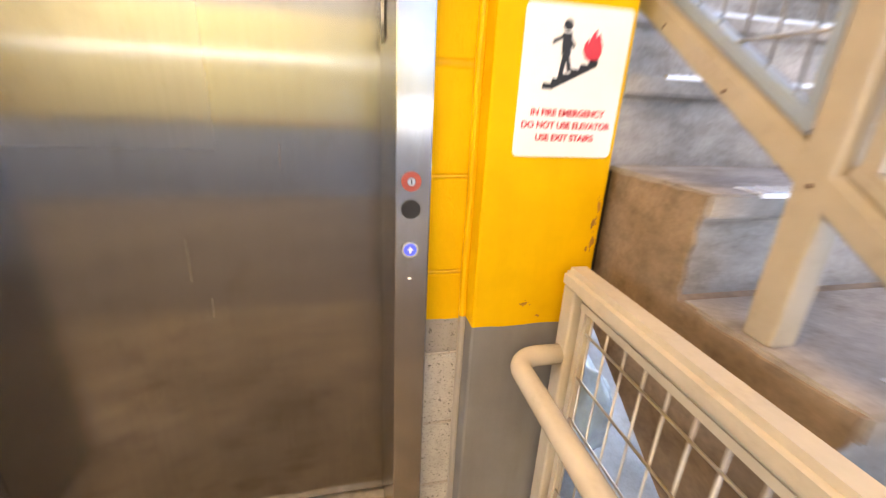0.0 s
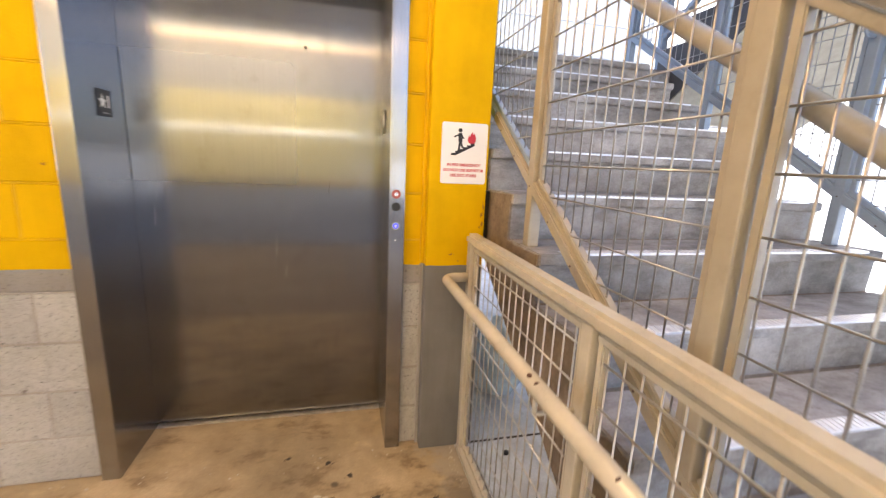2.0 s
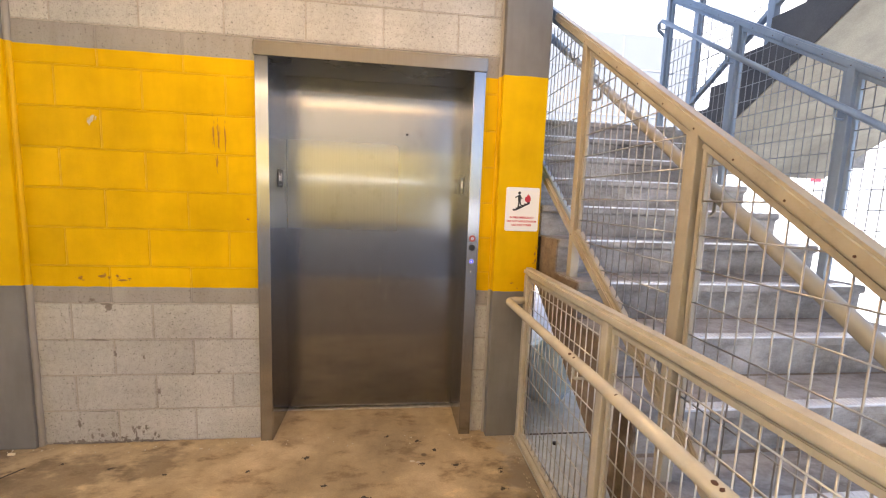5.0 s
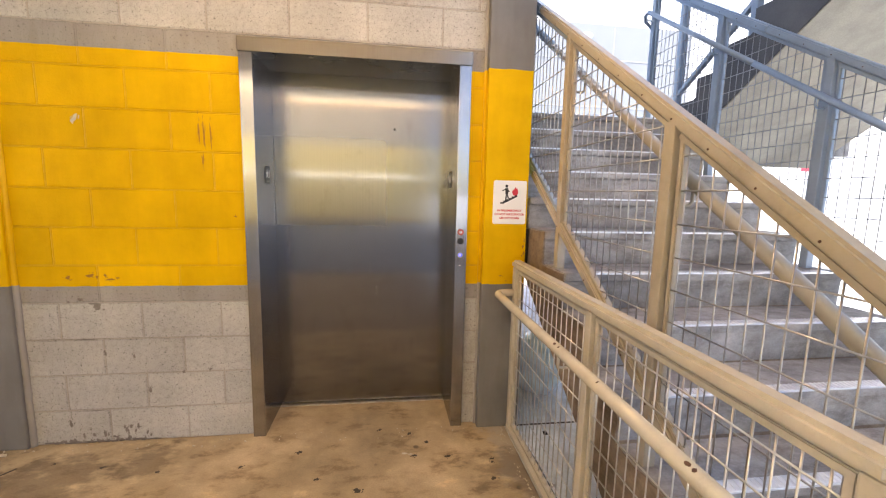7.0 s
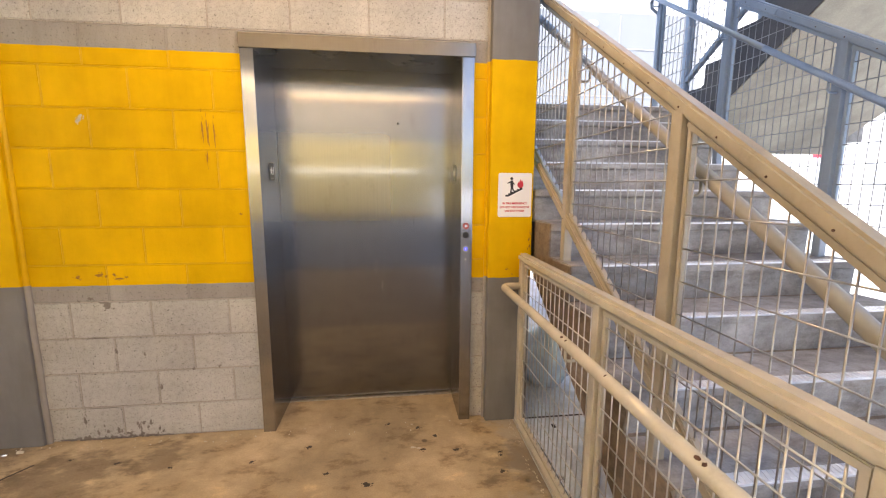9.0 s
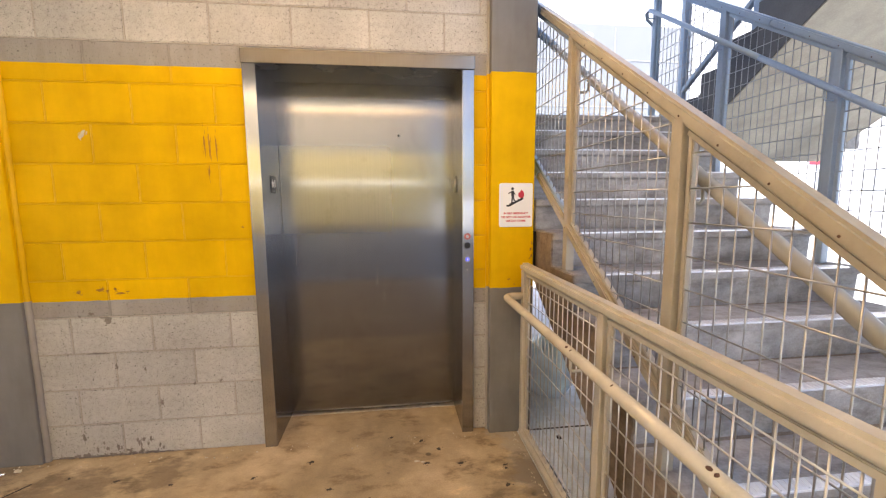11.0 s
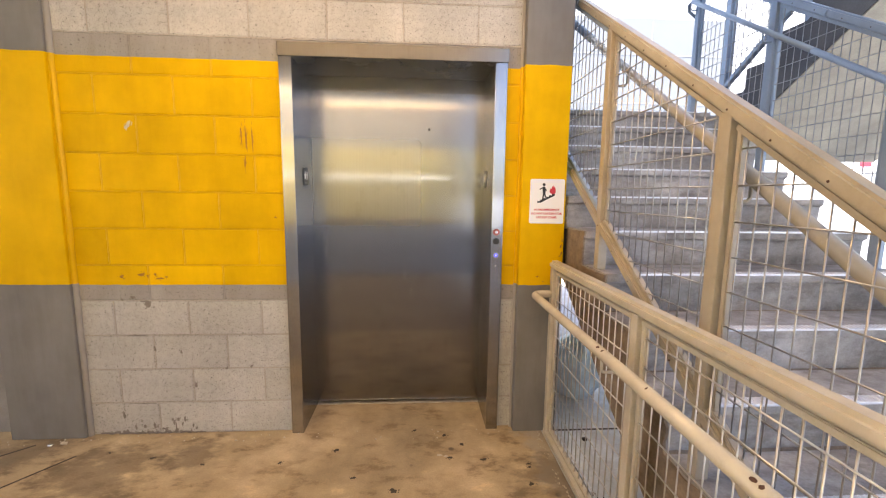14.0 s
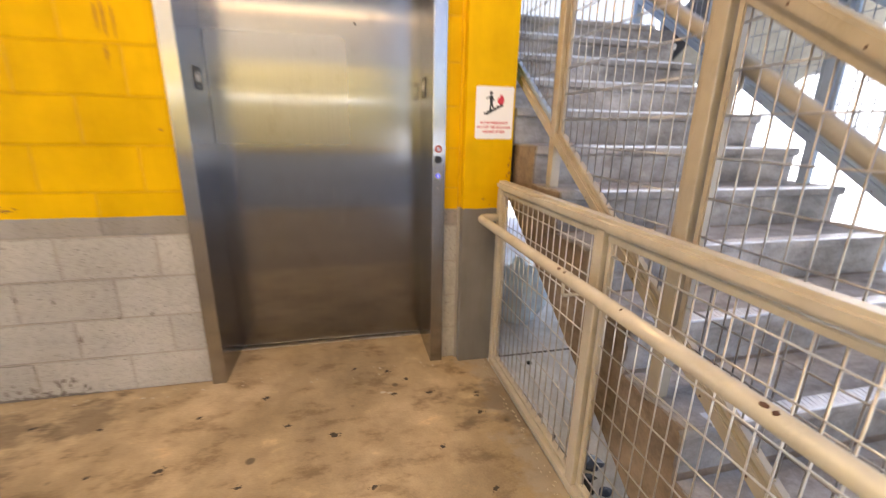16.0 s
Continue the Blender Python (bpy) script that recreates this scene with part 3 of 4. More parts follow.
def stair_guard(x, paint, wire, name, label, side, hh):
    g = thing(name, label, "guard rail", (x, -0.4, 0))
    for y in SPOSTS:
        k = math.ceil((y - NY) / RUN + 7 - 1e-6)
        base = NZ + (math.floor((y - NY) / RUN)) * RISE
        part("post", box((x - 0.022, y - 0.022, max(base, 0)), (x + 0.022, y + 0.022, nose(y) + 1.03), 0.005), paint(y), g)
    cuts = [SPOSTS[0] - 0.25, 0.02, SPOSTS[-1] + 0.03]
    for a, b in zip(cuts, cuts[1:]):
        m = paint((a + b) / 2)
        part("top_rail", bar((x, a, nose(a) + 1.043), (x, b, nose(b) + 1.043), 0.048, 0.042, 0.008), m, g)
        for i in range(int((b - a) / 0.16)):
            y = a + 0.08 + i * 0.16
            for h in (1.036, 0.118):
                bm = bmesh.new()
                bmesh.ops.create_icosphere(bm, subdivisions=1, radius=0.0036, matrix=Matrix.Translation((x - (0.0243 if h > 1 else 0.0225), y, nose(y) + h)))
                part("weld_dot", bm, M_RUST, g, "small rusty weld dot")
        part("bottom_rail", bar((x, a, nose(a) + 0.125), (x, b, nose(b) + 0.125), 0.045, 0.04, 0.005), m, g)
    for a, b in zip(SPOSTS, SPOSTS[1:]):
        wire_panel(g, x + 0.004, a + 0.028, b - 0.028, lambda y: nose(y) + 0.152, lambda y: nose(y) + 1.012, paint((a + b) / 2), wire)
    h = thing(name.replace("guard", "handrail"), label.split(" steel")[0] + " round steel handrail along the stair", "handrail", (x + side * 0.1, -0.4, 0))
    hx = x + side * 0.078
    a, b = SPOSTS[0] - 0.2, SPOSTS[-1] + (0.1 if side > 0 else -0.02)
    for u, v in ((a, 0.02), (0.02, b)):
        part("pipe", tube([(hx, u, nose(u) + hh), (hx, v, nose(v) + hh)], 0.021 if side > 0 else 0.017, 14), paint((u + v) / 2), h, smooth=True)
    if side < 0:
        part("return", tube([(hx, b, nose(b) + hh), (hx, b + 0.05, nose(b) + hh - 0.01), (hx + 0.02, b + 0.07, nose(b) + hh - 0.05), (x, b + 0.05, nose(b) + hh - 0.11)], 0.014, 10), paint(b), h, smooth=True)
    for y in SPOSTS:
        z = nose(y) + hh
        part("bracket", tube([(hx, y, z - 0.018), (hx, y, z - 0.06), (hx - side * 0.012, y, z - 0.072), (x + side * 0.02, y, z - 0.072)], 0.006, 8), paint(y), h, smooth=True)
    return g


stair_guard(2.607, lambda y: M_CREAM_SHADE if y < 0 else M_BLUEGREY, M_WIRE_SHADE, "stair_guard", "cream painted steel stair guard with wire panels on the steps", 1, 0.845)
stair_guard(4.06, lambda y: M_BLUEGREY, M_WIREDARK, "stair_guard", "blue grey painted steel stair guard with wire panels", -1, 0.835)

# upper flight, rising the other way beyond the stair
UX0, UX1, UY = 4.42, 5.97, 1.33
upper = thing("upper_stair", "upper concrete stair flight with a beige soffit", "stair", (UX0, 0, LAND_Z))
for k in range(1, 13):
    y, z = UY - (k - 1) * RUN, LAND_Z + k * RISE
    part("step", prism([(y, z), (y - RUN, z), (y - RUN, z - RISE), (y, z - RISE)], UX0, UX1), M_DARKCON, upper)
ya, yb = UY, UY - 12 * RUN
part("waist_slab", prism([(ya, LAND_Z), (yb, LAND_Z + 12 * RISE), (yb, LAND_Z + 12 * RISE - 0.36), (ya, LAND_Z - 0.36)], UX0 + 0.001, UX1 - 0.001), M_BEIGE, upper, "beige soffit slab")
# Side plate, set much darker than the beige slab that it covers.
part("stringer_face", prism([(UY, LAND_Z + 0.01), (UY - 12 * RUN, LAND_Z + 12 * RISE), (UY - 12 * RUN, LAND_Z + 12 * RISE - 0.358), (UY, LAND_Z - 0.348)], UX0 - 0.008, UX0 + 0.0005), M_DARKCON, upper, "side of the flight, set much darker than its soffit")


def upper_guard():
    g = thing("upper_stair_guard", "blue grey painted steel guard with wire panels on the upper flight", "guard rail", (UX0 + 0.05, UY, LAND_Z))
    x = UX0 + 0.05
    up = lambda y: LAND_Z + RISE + (UY - y) * RISE / RUN
    ys = (UY + 0.04, UY - 0.76, UY - 1.56, UY - 2.36)
    for y in ys:
        part("post", box((x - 0.026, y - 0.03, LAND_Z if y > UY else up(y) - RISE), (x + 0.026, y + 0.03, up(y) + 1.04), 0.005), M_BLUEGREY, g)
    a, b = ys[0], ys[-1]
    part("top_rail", bar((x, a, up(a) + 1.05), (x, b, up(b) + 1.05), 0.055, 0.05, 0.008), M_BLUEGREY, g)
    part("bottom_rail", bar((x, a, up(a) + 0.125), (x, b, up(b) + 0.125), 0.045, 0.04, 0.005), M_BLUEGREY, g)
    for b, a in zip(ys, ys[1:]):
        wire_panel(g, x + 0.004, a + 0.035, b - 0.035, lambda y: up(y) + 0.145, lambda y: up(y) + 1.023, M_BLUEGREY, M_WIREDARK)


upper_guard()

# ---- lamps on the ceiling ----
def tube_lamp(x0, x1, y):
    lamp = thing("ceiling_tube_lamp", "long flat ceiling lamp with a warm glowing diffuser", "ceiling lamp", ((x0 + x1) / 2, y, 2.9), "ceiling lamps")
    part("housing", box((x0 - 0.03, y - 0.11, 2.875), (x1 + 0.03, y + 0.11, 2.95), 0.008), M_WHITE, lamp)
    part("diffuser", box((x0, y - 0.082, 2.862), (x1, y + 0.082, 2.876), 0.004), M_TUBE, lamp, "warm glowing diffuser")


tube_lamp(-1.15, 2.45, -4.05)
tube_lamp(0.45, 2.35, -1.0)
# Made-up fixture around the fill lamp; its shade hides it from the door.
shaded = thing("fill_light_fixture", "unseen lamp and shade added to brighten the wall mirrored in the door", "ceiling lamp", (0.25, -3.3, 2.9))
part("shade", box((-1.6, -3.30, 2.80), (2.1, -3.285, 2.951), 0.003), M_WHITE, shaded)
part("housing", box((-1.6, -3.42, 2.925), (2.1, -3.30, 2.951), 0.004), M_WHITE, shaded)
part("tube", tube([(-1.55, -3.328, 2.87), (2.05, -3.328, 2.87)], 0.012, 10), M_TUBE, shaded, "glowing tube", True)

# ---- things on the lift entrance ----
JY = -0.031
station = thing("call_station", "elevator call buttons and key switch set in the steel jamb", "call button", (2.156, JY, 1.1))
part("key_ring", ring((2.156, JY, 1.208), 0.0085, 0.0185, 0.003), M_REDRING, station, "red ring of the key switch")
part("key_barrel", disc((2.156, JY - 0.001, 1.208), 0.0085, 0.006, bevel=0.001), M_CHROME, station, "chrome key barrel")
part("key_slot", box((2.1548, JY - 0.0052, 1.2035), (2.1572, JY - 0.003, 1.2125)), M_BLACK, station)
part("sensor", disc((2.156, JY, 1.155), 0.0195, 0.006, bevel=0.0015), M_BLACK, station, "round black cover")
part("button_ring", ring((2.156, JY, 1.074), 0.0125, 0.0165, 0.003), M_CHROME, station, "chrome button ring")
part("call_button", disc((2.156, JY - 0.001, 1.074), 0.0125, 0.006, bevel=0.001), M_BLUE, station, "blue lit call button")
part("button_arrow", outline([(-0.006, -0.001), (0.0, 0.007), (0.006, -0.001), (0.002, -0.001), (0.002, -0.007), (-0.002, -0.007), (-0.002, -0.001)], 0.001, Matrix.Translation((2.156, JY - 0.004, 1.074)) @ pose(0, 0, 0, 90)), M_WHITE, station, "white arrow")
part("indicator", box((2.153, JY - 0.001, 1.010), (2.159, JY + 0.001, 1.013)), M_GLOWWHITE, station, "tiny lit indicator")
part("screw", disc((2.156, JY, 1.270), 0.0035, 0.003), M_FRAME, station)


def star_points(r0, r1, n=5):
    return [((r0 if i % 2 == 0 else r1) * math.sin(math.pi * i / n), (r0 if i % 2 == 0 else r1) * math.cos(math.pi * i / n)) for i in range(2 * n)]


def floor_plate(x, y, turn):
    """A black plate with a star and a numeral on the side of the jamb."""
    m = Matrix.Translation((x, y, 1.514)) @ pose(0, 0, 0, 90, 0, turn)
    p = thing("floor_plate", "black floor marker plate with a white star and numeral", "sign", (x, y, 1.514), "floor plates")
    part("plate", outline([(-0.05, -0.05), (0.05, -0.05), (0.05, 0.05), (-0.05, 0.05)], 0.003, m), M_BLACK, p)
    part("star", outline(star_points(0.028, 0.012), 0.0012, m @ Matrix.Translation((-0.013, 0.004, 0.003))), M_WHITE, p, "white star")
    lettering("1", 0.062, m @ Matrix.Translation((0.028, 0.004, 0.0036)), M_WHITE, "numeral", p)
    part("dots", outline([(-0.02, -0.040), (0.03, -0.040), (0.03, -0.035), (-0.02, -0.035)], 0.0006, m @ Matrix.Translation((0, 0, 0.003))), M_WIREDARK, p)
    return p


floor_plate(DX0 + 0.0005, 0.176, 90)
floor_plate(DX1 - 0.0005, 0.212, -90)

# ---- fire sign on the pilaster ----
SGX, SGZ, SGW, SGH = 2.432, 1.386, 0.196, 0.248
sign = thing("fire_sign", "white enamel fire sign with pictogram and red lettering on the pilaster", "sign", (SGX, PY, SGZ))
ms = Matrix.Translation((SGX, PY - 0.0005, SGZ)) @ pose(0, 0, 0, 90)


def rounded(w, h, r, n=5):
    out = []
    for cx, cy, a0 in ((w / 2 - r, h / 2 - r, 0), (-w / 2 + r, h / 2 - r, 90), (-w / 2 + r, -h / 2 + r, 180), (w / 2 - r, -h / 2 + r, 270)):
        out += [(cx + r * math.cos(radians(a0 + 90 * i / n)), cy + r * math.sin(radians(a0 + 90 * i / n))) for i in range(n + 1)]
    return out


part("plate", outline(rounded(SGW, SGH, 0.010), 0.003, ms), M_WHITE, sign)
on = lambda x, y: ms @ Matrix.Translation((x, y, 0.0031))


def stroke(a, b, w):
    a, b = Vector(a), Vector(b)
    d = (b - a).normalized()
    n = Vector((-d.y, d.x)) * w / 2
    return [tuple(a + n), tuple(a - n), tuple(b - n), tuple(b + n)]


part("round_mark", outline([(0.0085 * math.cos(t / 20 * 2 * math.pi), 0.0085 * math.sin(t / 20 * 2 * math.pi)) for t in range(20)], 0.0006, on(-0.021, 0.093)), M_BLACK, sign)
for a, b, w, lift in (((-0.021, 0.082), (-0.019, 0.048), 0.017, 0), ((-0.022, 0.078), (-0.046, 0.066), 0.006, 0.0002), ((-0.018, 0.077), (-0.005, 0.060), 0.006, 0.0003), ((-0.021, 0.050), (-0.026, 0.006), 0.008, 0.0004), ((-0.018, 0.050), (-0.009, 0.022), 0.008, 0.0005)):
    part("bar_mark", outline(stroke(a, b, w), 0.0006 + lift, on(0, 0)), M_BLACK, sign)
steps_mark = [(-0.056, -0.008)]
for i in range(6):
    steps_mark += [(-0.056 + i * 0.0165, 0.002 + i * 0.0082), (-0.056 + (i + 1) * 0.0165, 0.002 + i * 0.0082)]
steps_mark += [(0.043, 0.033), (-0.038, -0.008)]
part("stair_mark", outline(steps_mark, 0.0005, on(0, 0)), M_BLACK, sign, "black stair symbol")
flame = [(0.018, 0.045), (0.012, 0.056), (0.014, 0.068), (0.020, 0.076), (0.021, 0.068), (0.026, 0.082), (0.033, 0.090), (0.034, 0.078), (0.040, 0.084), (0.047, 0.066), (0.047, 0.052), (0.040, 0.042), (0.029, 0.039)]
part("flame_mark", outline(flame, 0.0005, on(0, 0)), M_RED, sign, "red flame symbol")
for k, words in enumerate(("IN FIRE EMERGENCY", "DO NOT USE ELEVATOR", "USE EXIT STAIRS")):
    lettering(words, 0.0158, on(0.0, -0.047 - k * 0.0215), M_RED, "lettering", sign)

# ---- caulk, marks and stains on the wall ----
M_CAULK = banded("glossy_caulk_paint", (0.25, 0.245, 0.24), Y_LOW, Y_HIGH + 0.005, -9, 99, False)
caulk_bsdf = M_CAULK.node_tree.nodes["Principled BSDF"]
M_CAULK.node_tree.links.remove(caulk_bsdf.inputs["Roughness"].links[0])
caulk_bsdf.inputs["Roughness"].default_value = 0.3
M_CAULK.node_tree.links.remove(caulk_bsdf.inputs["Specular IOR Level"].links[0])
caulk_bsdf.inputs["Specular IOR Level"].default_value = 0.22
for x, r in ((PL[1] + 0.007, 0.016), (PR[0] - 0.004, 0.010)):
    setting("caulk_bead", tube([(x + 0.0015 * math.sin(i * 1.7), -0.004, 0.0 + i * CEIL / 30) for i in range(31)], r, 12), M_CAULK, "painted caulk bead beside the pilaster", "caulk")


def blot(name, at, size, m, seed, lobes=11, grow=0.45):
    rnd = random.Random(seed)
    ph = [rnd.uniform(0, 6.28) for _ in range(3)]
    pts = []
    for i in range(lobes * 2):
        t = math.pi * i / lobes
        q = 1 + grow * (0.5 * math.sin(2 * t + ph[0]) + 0.3 * math.sin(3 * t + ph[1]) + 0.3 * math.sin(5 * t + ph[2]))
        pts.append((size[0] * q * math.cos(t), size[1] * q * math.sin(t)))
    bm = outline(pts, 0.0008, Matrix.Translation(at) @ m)
    for i in range(5 if max(size) > 0.005 else 0):
        t, far, q = rnd.uniform(0, 6.28), rnd.uniform(1.2, 2.1), rnd.uniform(0.10, 0.28)
        cx, cy = size[0] * far * math.cos(t), size[1] * far * math.sin(t)
        ring_pts = [(cx + size[0] * q * rnd.uniform(0.7, 1.3) * math.cos(a * 0.785), cy + size[1] * q * rnd.uniform(0.7, 1.3) * math.sin(a * 0.785)) for a in range(8)]
        fleck = outline(ring_pts, 0.0006, Matrix.Translation(at) @ m)
        me = bpy.data.meshes.new("fleck")
        fleck.to_mesh(me)
        fleck.free()
        bm.from_mesh(me)
        bpy.data.meshes.remove(me)
    return bm


UPRIGHT = pose(0, 0, 0, 90)
setting("head_caulk", tube([(FX0 + i * (FX1 - FX0) / 20, -0.006, FZ + 0.003 + 0.001 * math.sin(i * 2.3)) for i in range(21)], 0.006, 8), M_PALECHIP, "pale caulk line over the door frame", "caulk")
smudges = thing("pilaster_marks", "black smudges on the yellow pilaster edge", "scuffs", (2.5, PY, 1.1), kind="stuff")
for i, (x, z, w, h) in enumerate(((2.524, 1.13, 0.004, 0.010), (2.529, 1.09, 0.004, 0.012), (2.518, 1.075, 0.003, 0.005), (2.395, 0.955, 0.007, 0.004), (2.531, 1.165, 0.003, 0.012), (2.43, 0.925, 0.004, 0.003))):
    part("smudge", blot("smudge", (x, PY - 0.0002, z), (w, h), UPRIGHT, 200 + i), M_STREAK, smudges)
marks = thing("wall_marks", "dark scuffs and chipped paint on the block wall", "scuffs", (0.4, 0, 1.0), kind="stuff")
for i, (x, z, w, h) in enumerate(((0.06, 0.943, 0.012, 0.008), (0.167, 0.953, 0.016, 0.010), (0.20, 0.945, 0.006, 0.006), (0.265, 0.932, 0.018, 0.006), (0.30, 0.940, 0.007, 0.005), (0.24, 0.955, 0.008, 0.006), (0.188, 0.783, 0.022, 0.014), (0.109, 0.823, 0.012, 0.010), (0.17, 0.80, 0.02, 0.006), (0.206, 0.522, 0.006, 0.016), (0.003, 0.119, 0.008, 0.02), (0.913, 1.279, 0.006, 0.005), (0.12, 0.60, 0.05, 0.004), (0.35, 0.50, 0.004, 0.014), (0.60, 0.40, 0.006, 0.010), (0.74, 0.41, 0.008, 0.007))):
    part("scuff", blot("scuff", (x, -0.0002, z), (w, h), UPRIGHT, i), M_STREAK if z > 0.9 else M_SCUFF, marks)
for i, (x, z, l) in enumerate(((0.748, 1.72, 0.05), (0.772, 1.71, 0.07), (0.806, 1.70, 0.05), (0.762, 1.58, 0.03))):
    part("scuff", blot("scuff", (x, -0.0002, z), (0.004, l), UPRIGHT, 40 + i), M_STREAK, marks)
for i in range(16):
    q = random.Random(300 + i)
    part("grime", blot("grime", (-0.12 + i * 0.037, -0.0003, q.uniform(0.004, 0.012)), (q.uniform(0.014, 0.03), q.uniform(0.004, 0.010)), UPRIGHT, 300 + i), M_SCUFF, marks, "dark grime along the wall foot")
for i, (x, z, w, h) in enumerate(((0.17, 0.05, 0.006, 0.024), (0.22, 0.03, 0.012, 0.006), (0.29, 0.04, 0.004, 0.03), (0.42, 0.30, 0.006, 0.02), (-0.03, 0.60, 0.004, 0.003), (0.12, 0.19, 0.06, 0.002), (0.05, 0.81, 0.006, 0.006))):
    part("scuff", blot("scuff", (x, -0.0002, z), (w, h), UPRIGHT, 400 + i), M_SCUFF, marks)
for i in range(26):
    q = random.Random(500 + i)
    part("grime", blot("grime", (0.18 + q.gauss(0, 0.13), -0.0003, abs(q.gauss(0, 0.035)) + 0.006), (q.uniform(0.003, 0.011), q.uniform(0.004, 0.016)), UPRIGHT, 500 + i), M_SCUFF, marks, "dark grime at the wall foot")
part("chip", blot("chip", (0.16, -0.0003, 1.764), (0.011, 0.022), UPRIGHT @ pose(0, 0, 0, 0, 0, -30), 77), M_PALECHIP, marks, "pale chip in the paint")

# ---- floor: joints, gum spots, dirt ----
gum = thing("gum_spots", "flattened dark gum spots on the floor", "gum spots", (1.6, -0.4, 0), kind="stuff")
for i, (x, y, q) in enumerate(((0.93, -0.604, 1.2), (1.594, -0.536, 1.4), (1.388, -0.436, 0.9), (1.26, -0.205, 1.1), (1.693, -0.029, 0.8), (1.868, -0.086, 1), (1.963, -0.178, 1), (1.886, -0.296, 1), (2.067, -0.319, 1.1), (2.303, -0.365, 0.8), (2.275, -0.518, 1), (2.3, -0.39, 0.7), (0.037, -0.179, 0.6), (0.294, -0.233, 0.9), (0.585, -0.298, 0.7), (0.985, -0.3, 0.8), (0.677, -0.584, 0.7), (1.25, -0.75, 0.8), (0.5, -0.8, 1.0), (1.75, -0.85, 0.9), (2.05, -0.7, 0.8), (1.45, -0.95, 1.1), (0.9, -1.05, 0.9), (2.2, -0.95, 0.9))):
    part("spot", blot("spot", (x, y, 0.0002), (0.013 * q, 0.010 * q), Matrix.Identity(4), 100 + i), M_GUM, gum)
for a, b in (((-0.42, -0.09), (-0.98, -0.62)), ((-0.12, -0.20), (-0.75, -1.12))):
    setting("floor_joint", bar((*a, 0.0006), (*b, 0.0006), 0.010, 0.002), M_GUM, "dark saw-cut joint in the floor", "floor joint")
setting("joint_strip", bar((2.50, -0.05, -0.005), (4.3, -0.05, -0.005), 0.012, 0.004), M_GUM, "dark joint in the ground below the stair", "ground joint")


# ---- below the stair ----
def bundle():
    bm = bmesh.new()
    bmesh.ops.create_icosphere(bm, subdivisions=4, radius=1.0)
    for v in bm.verts:
        d = v.co.normalized()
        fold = abs(noise.noise(Vector((d.x * 3.1, d.y * 3.1, d.z * 1.2 + 4.0)))) + 0.5 * abs(noise.noise(d * 7.0))
        q = 1 + 0.12 * noise.noise(d * 2.3) - 0.13 * fold
        neck = 1 - 0.35 * max(d.z, 0) ** 2
        v.co = Vector((d.x * 0.21 * q * neck, d.y * 0.20 * q * neck, max(d.z * 0.27 * q, -0.20)))
    bm.transform(Matrix.Translation((2.86, 0.44, 0.196)))
    b = thing("plastic_bundle", "pale blue plastic covered bundle on the ground below the stair", "bundle", (2.86, 0.44, 0))
    part("cover", bm, M_PLASTIC, b, smooth=True)


bundle()


def litter(name, label, cat, at, size, material, seed, base=-0.006):
    bm = bmesh.new()
    bmesh.ops.create_icosphere(bm, subdivisions=2, radius=1.0)
    for v in bm.verts:
        q = 1 + 0.45 * noise.noise(v.co * 1.7 + Vector((seed, 0, 0)))
        v.co = Vector((v.co.x * size[0] * q, v.co.y * size[1] * q, max(v.co.z * size[2] * q, -size[2] * 0.7)))
    bm.transform(Matrix.Translation((at[0], at[1], base + size[2] * 0.7)))
    t = thing(name, label, cat, (at[0], at[1], 0), "litter")
    part("lump", bm, material, t)


for i, (x, y, q) in enumerate(((2.55, -1.12, 1.2), (2.60, -1.05, 0.8), (2.53, -1.22, 1.0), (2.66, -0.78, 0.6), (2.58, -0.86, 0.7), (2.54, -0.74, 0.5), (2.64, -1.16, 0.9))):
    litter("litter", "dark crumpled scrap of rubbish below the stair", "litter", (x, y), (0.035 * q, 0.025 * q, 0.014 * q), (M_BLACK, M_NAVY, M_SCUFF)[i % 3], 10 + i)
conduit = thing("conduit", "thin black conduit lying on the ground along the guard", "conduit", (2.53, -0.6, 0))
part("pipe", tube([(2.515, -0.16, 0.006), (2.53, -0.45, 0.006), (2.525, -0.75, 0.006), (2.545, -1.05, 0.006)], 0.011, 10), M_BLACK, conduit, smooth=True)
litter("litter", "crumpled dark blue wrapper on the ground", "litter", (2.62, -0.92), (0.05, 0.035, 0.02), M_NAVY, 1)
litter("litter", "crumpled black scrap on the ground", "litter", (2.56, -0.98), (0.04, 0.02, 0.012), M_BLACK, 2)
litter("litter", "small dark pebble on the ground", "litter", (2.69, -0.16), (0.018, 0.014, 0.010), M_BLACK, 3)
litter("litter", "small grey stone on the ground", "litter", (2.55, -0.60), (0.016, 0.012, 0.009), M_STEP, 4)
litter("litter", "crumpled pale paper scrap at the wall foot", "litter", (-0.275, -0.085), (0.022, 0.012, 0.008), M_PALECHIP, 21, 0.0)
litter("litter", "small crumpled foil scrap at the wall foot", "litter", (-0.33, -0.105), (0.016, 0.010, 0.008), M_CHROME, 22, 0.0)
for i, (x, y, q) in enumerate(((1.83, -0.275, 1.0), (1.865, -0.285, 0.8), (0.668, -0.09, 0.6))):
    litter("litter", "tiny dry leaf scrap on the floor", "litter", (x, y), (0.016 * q, 0.007 * q, 0.003), M_PALECHIP, 30 + i, 0.0)

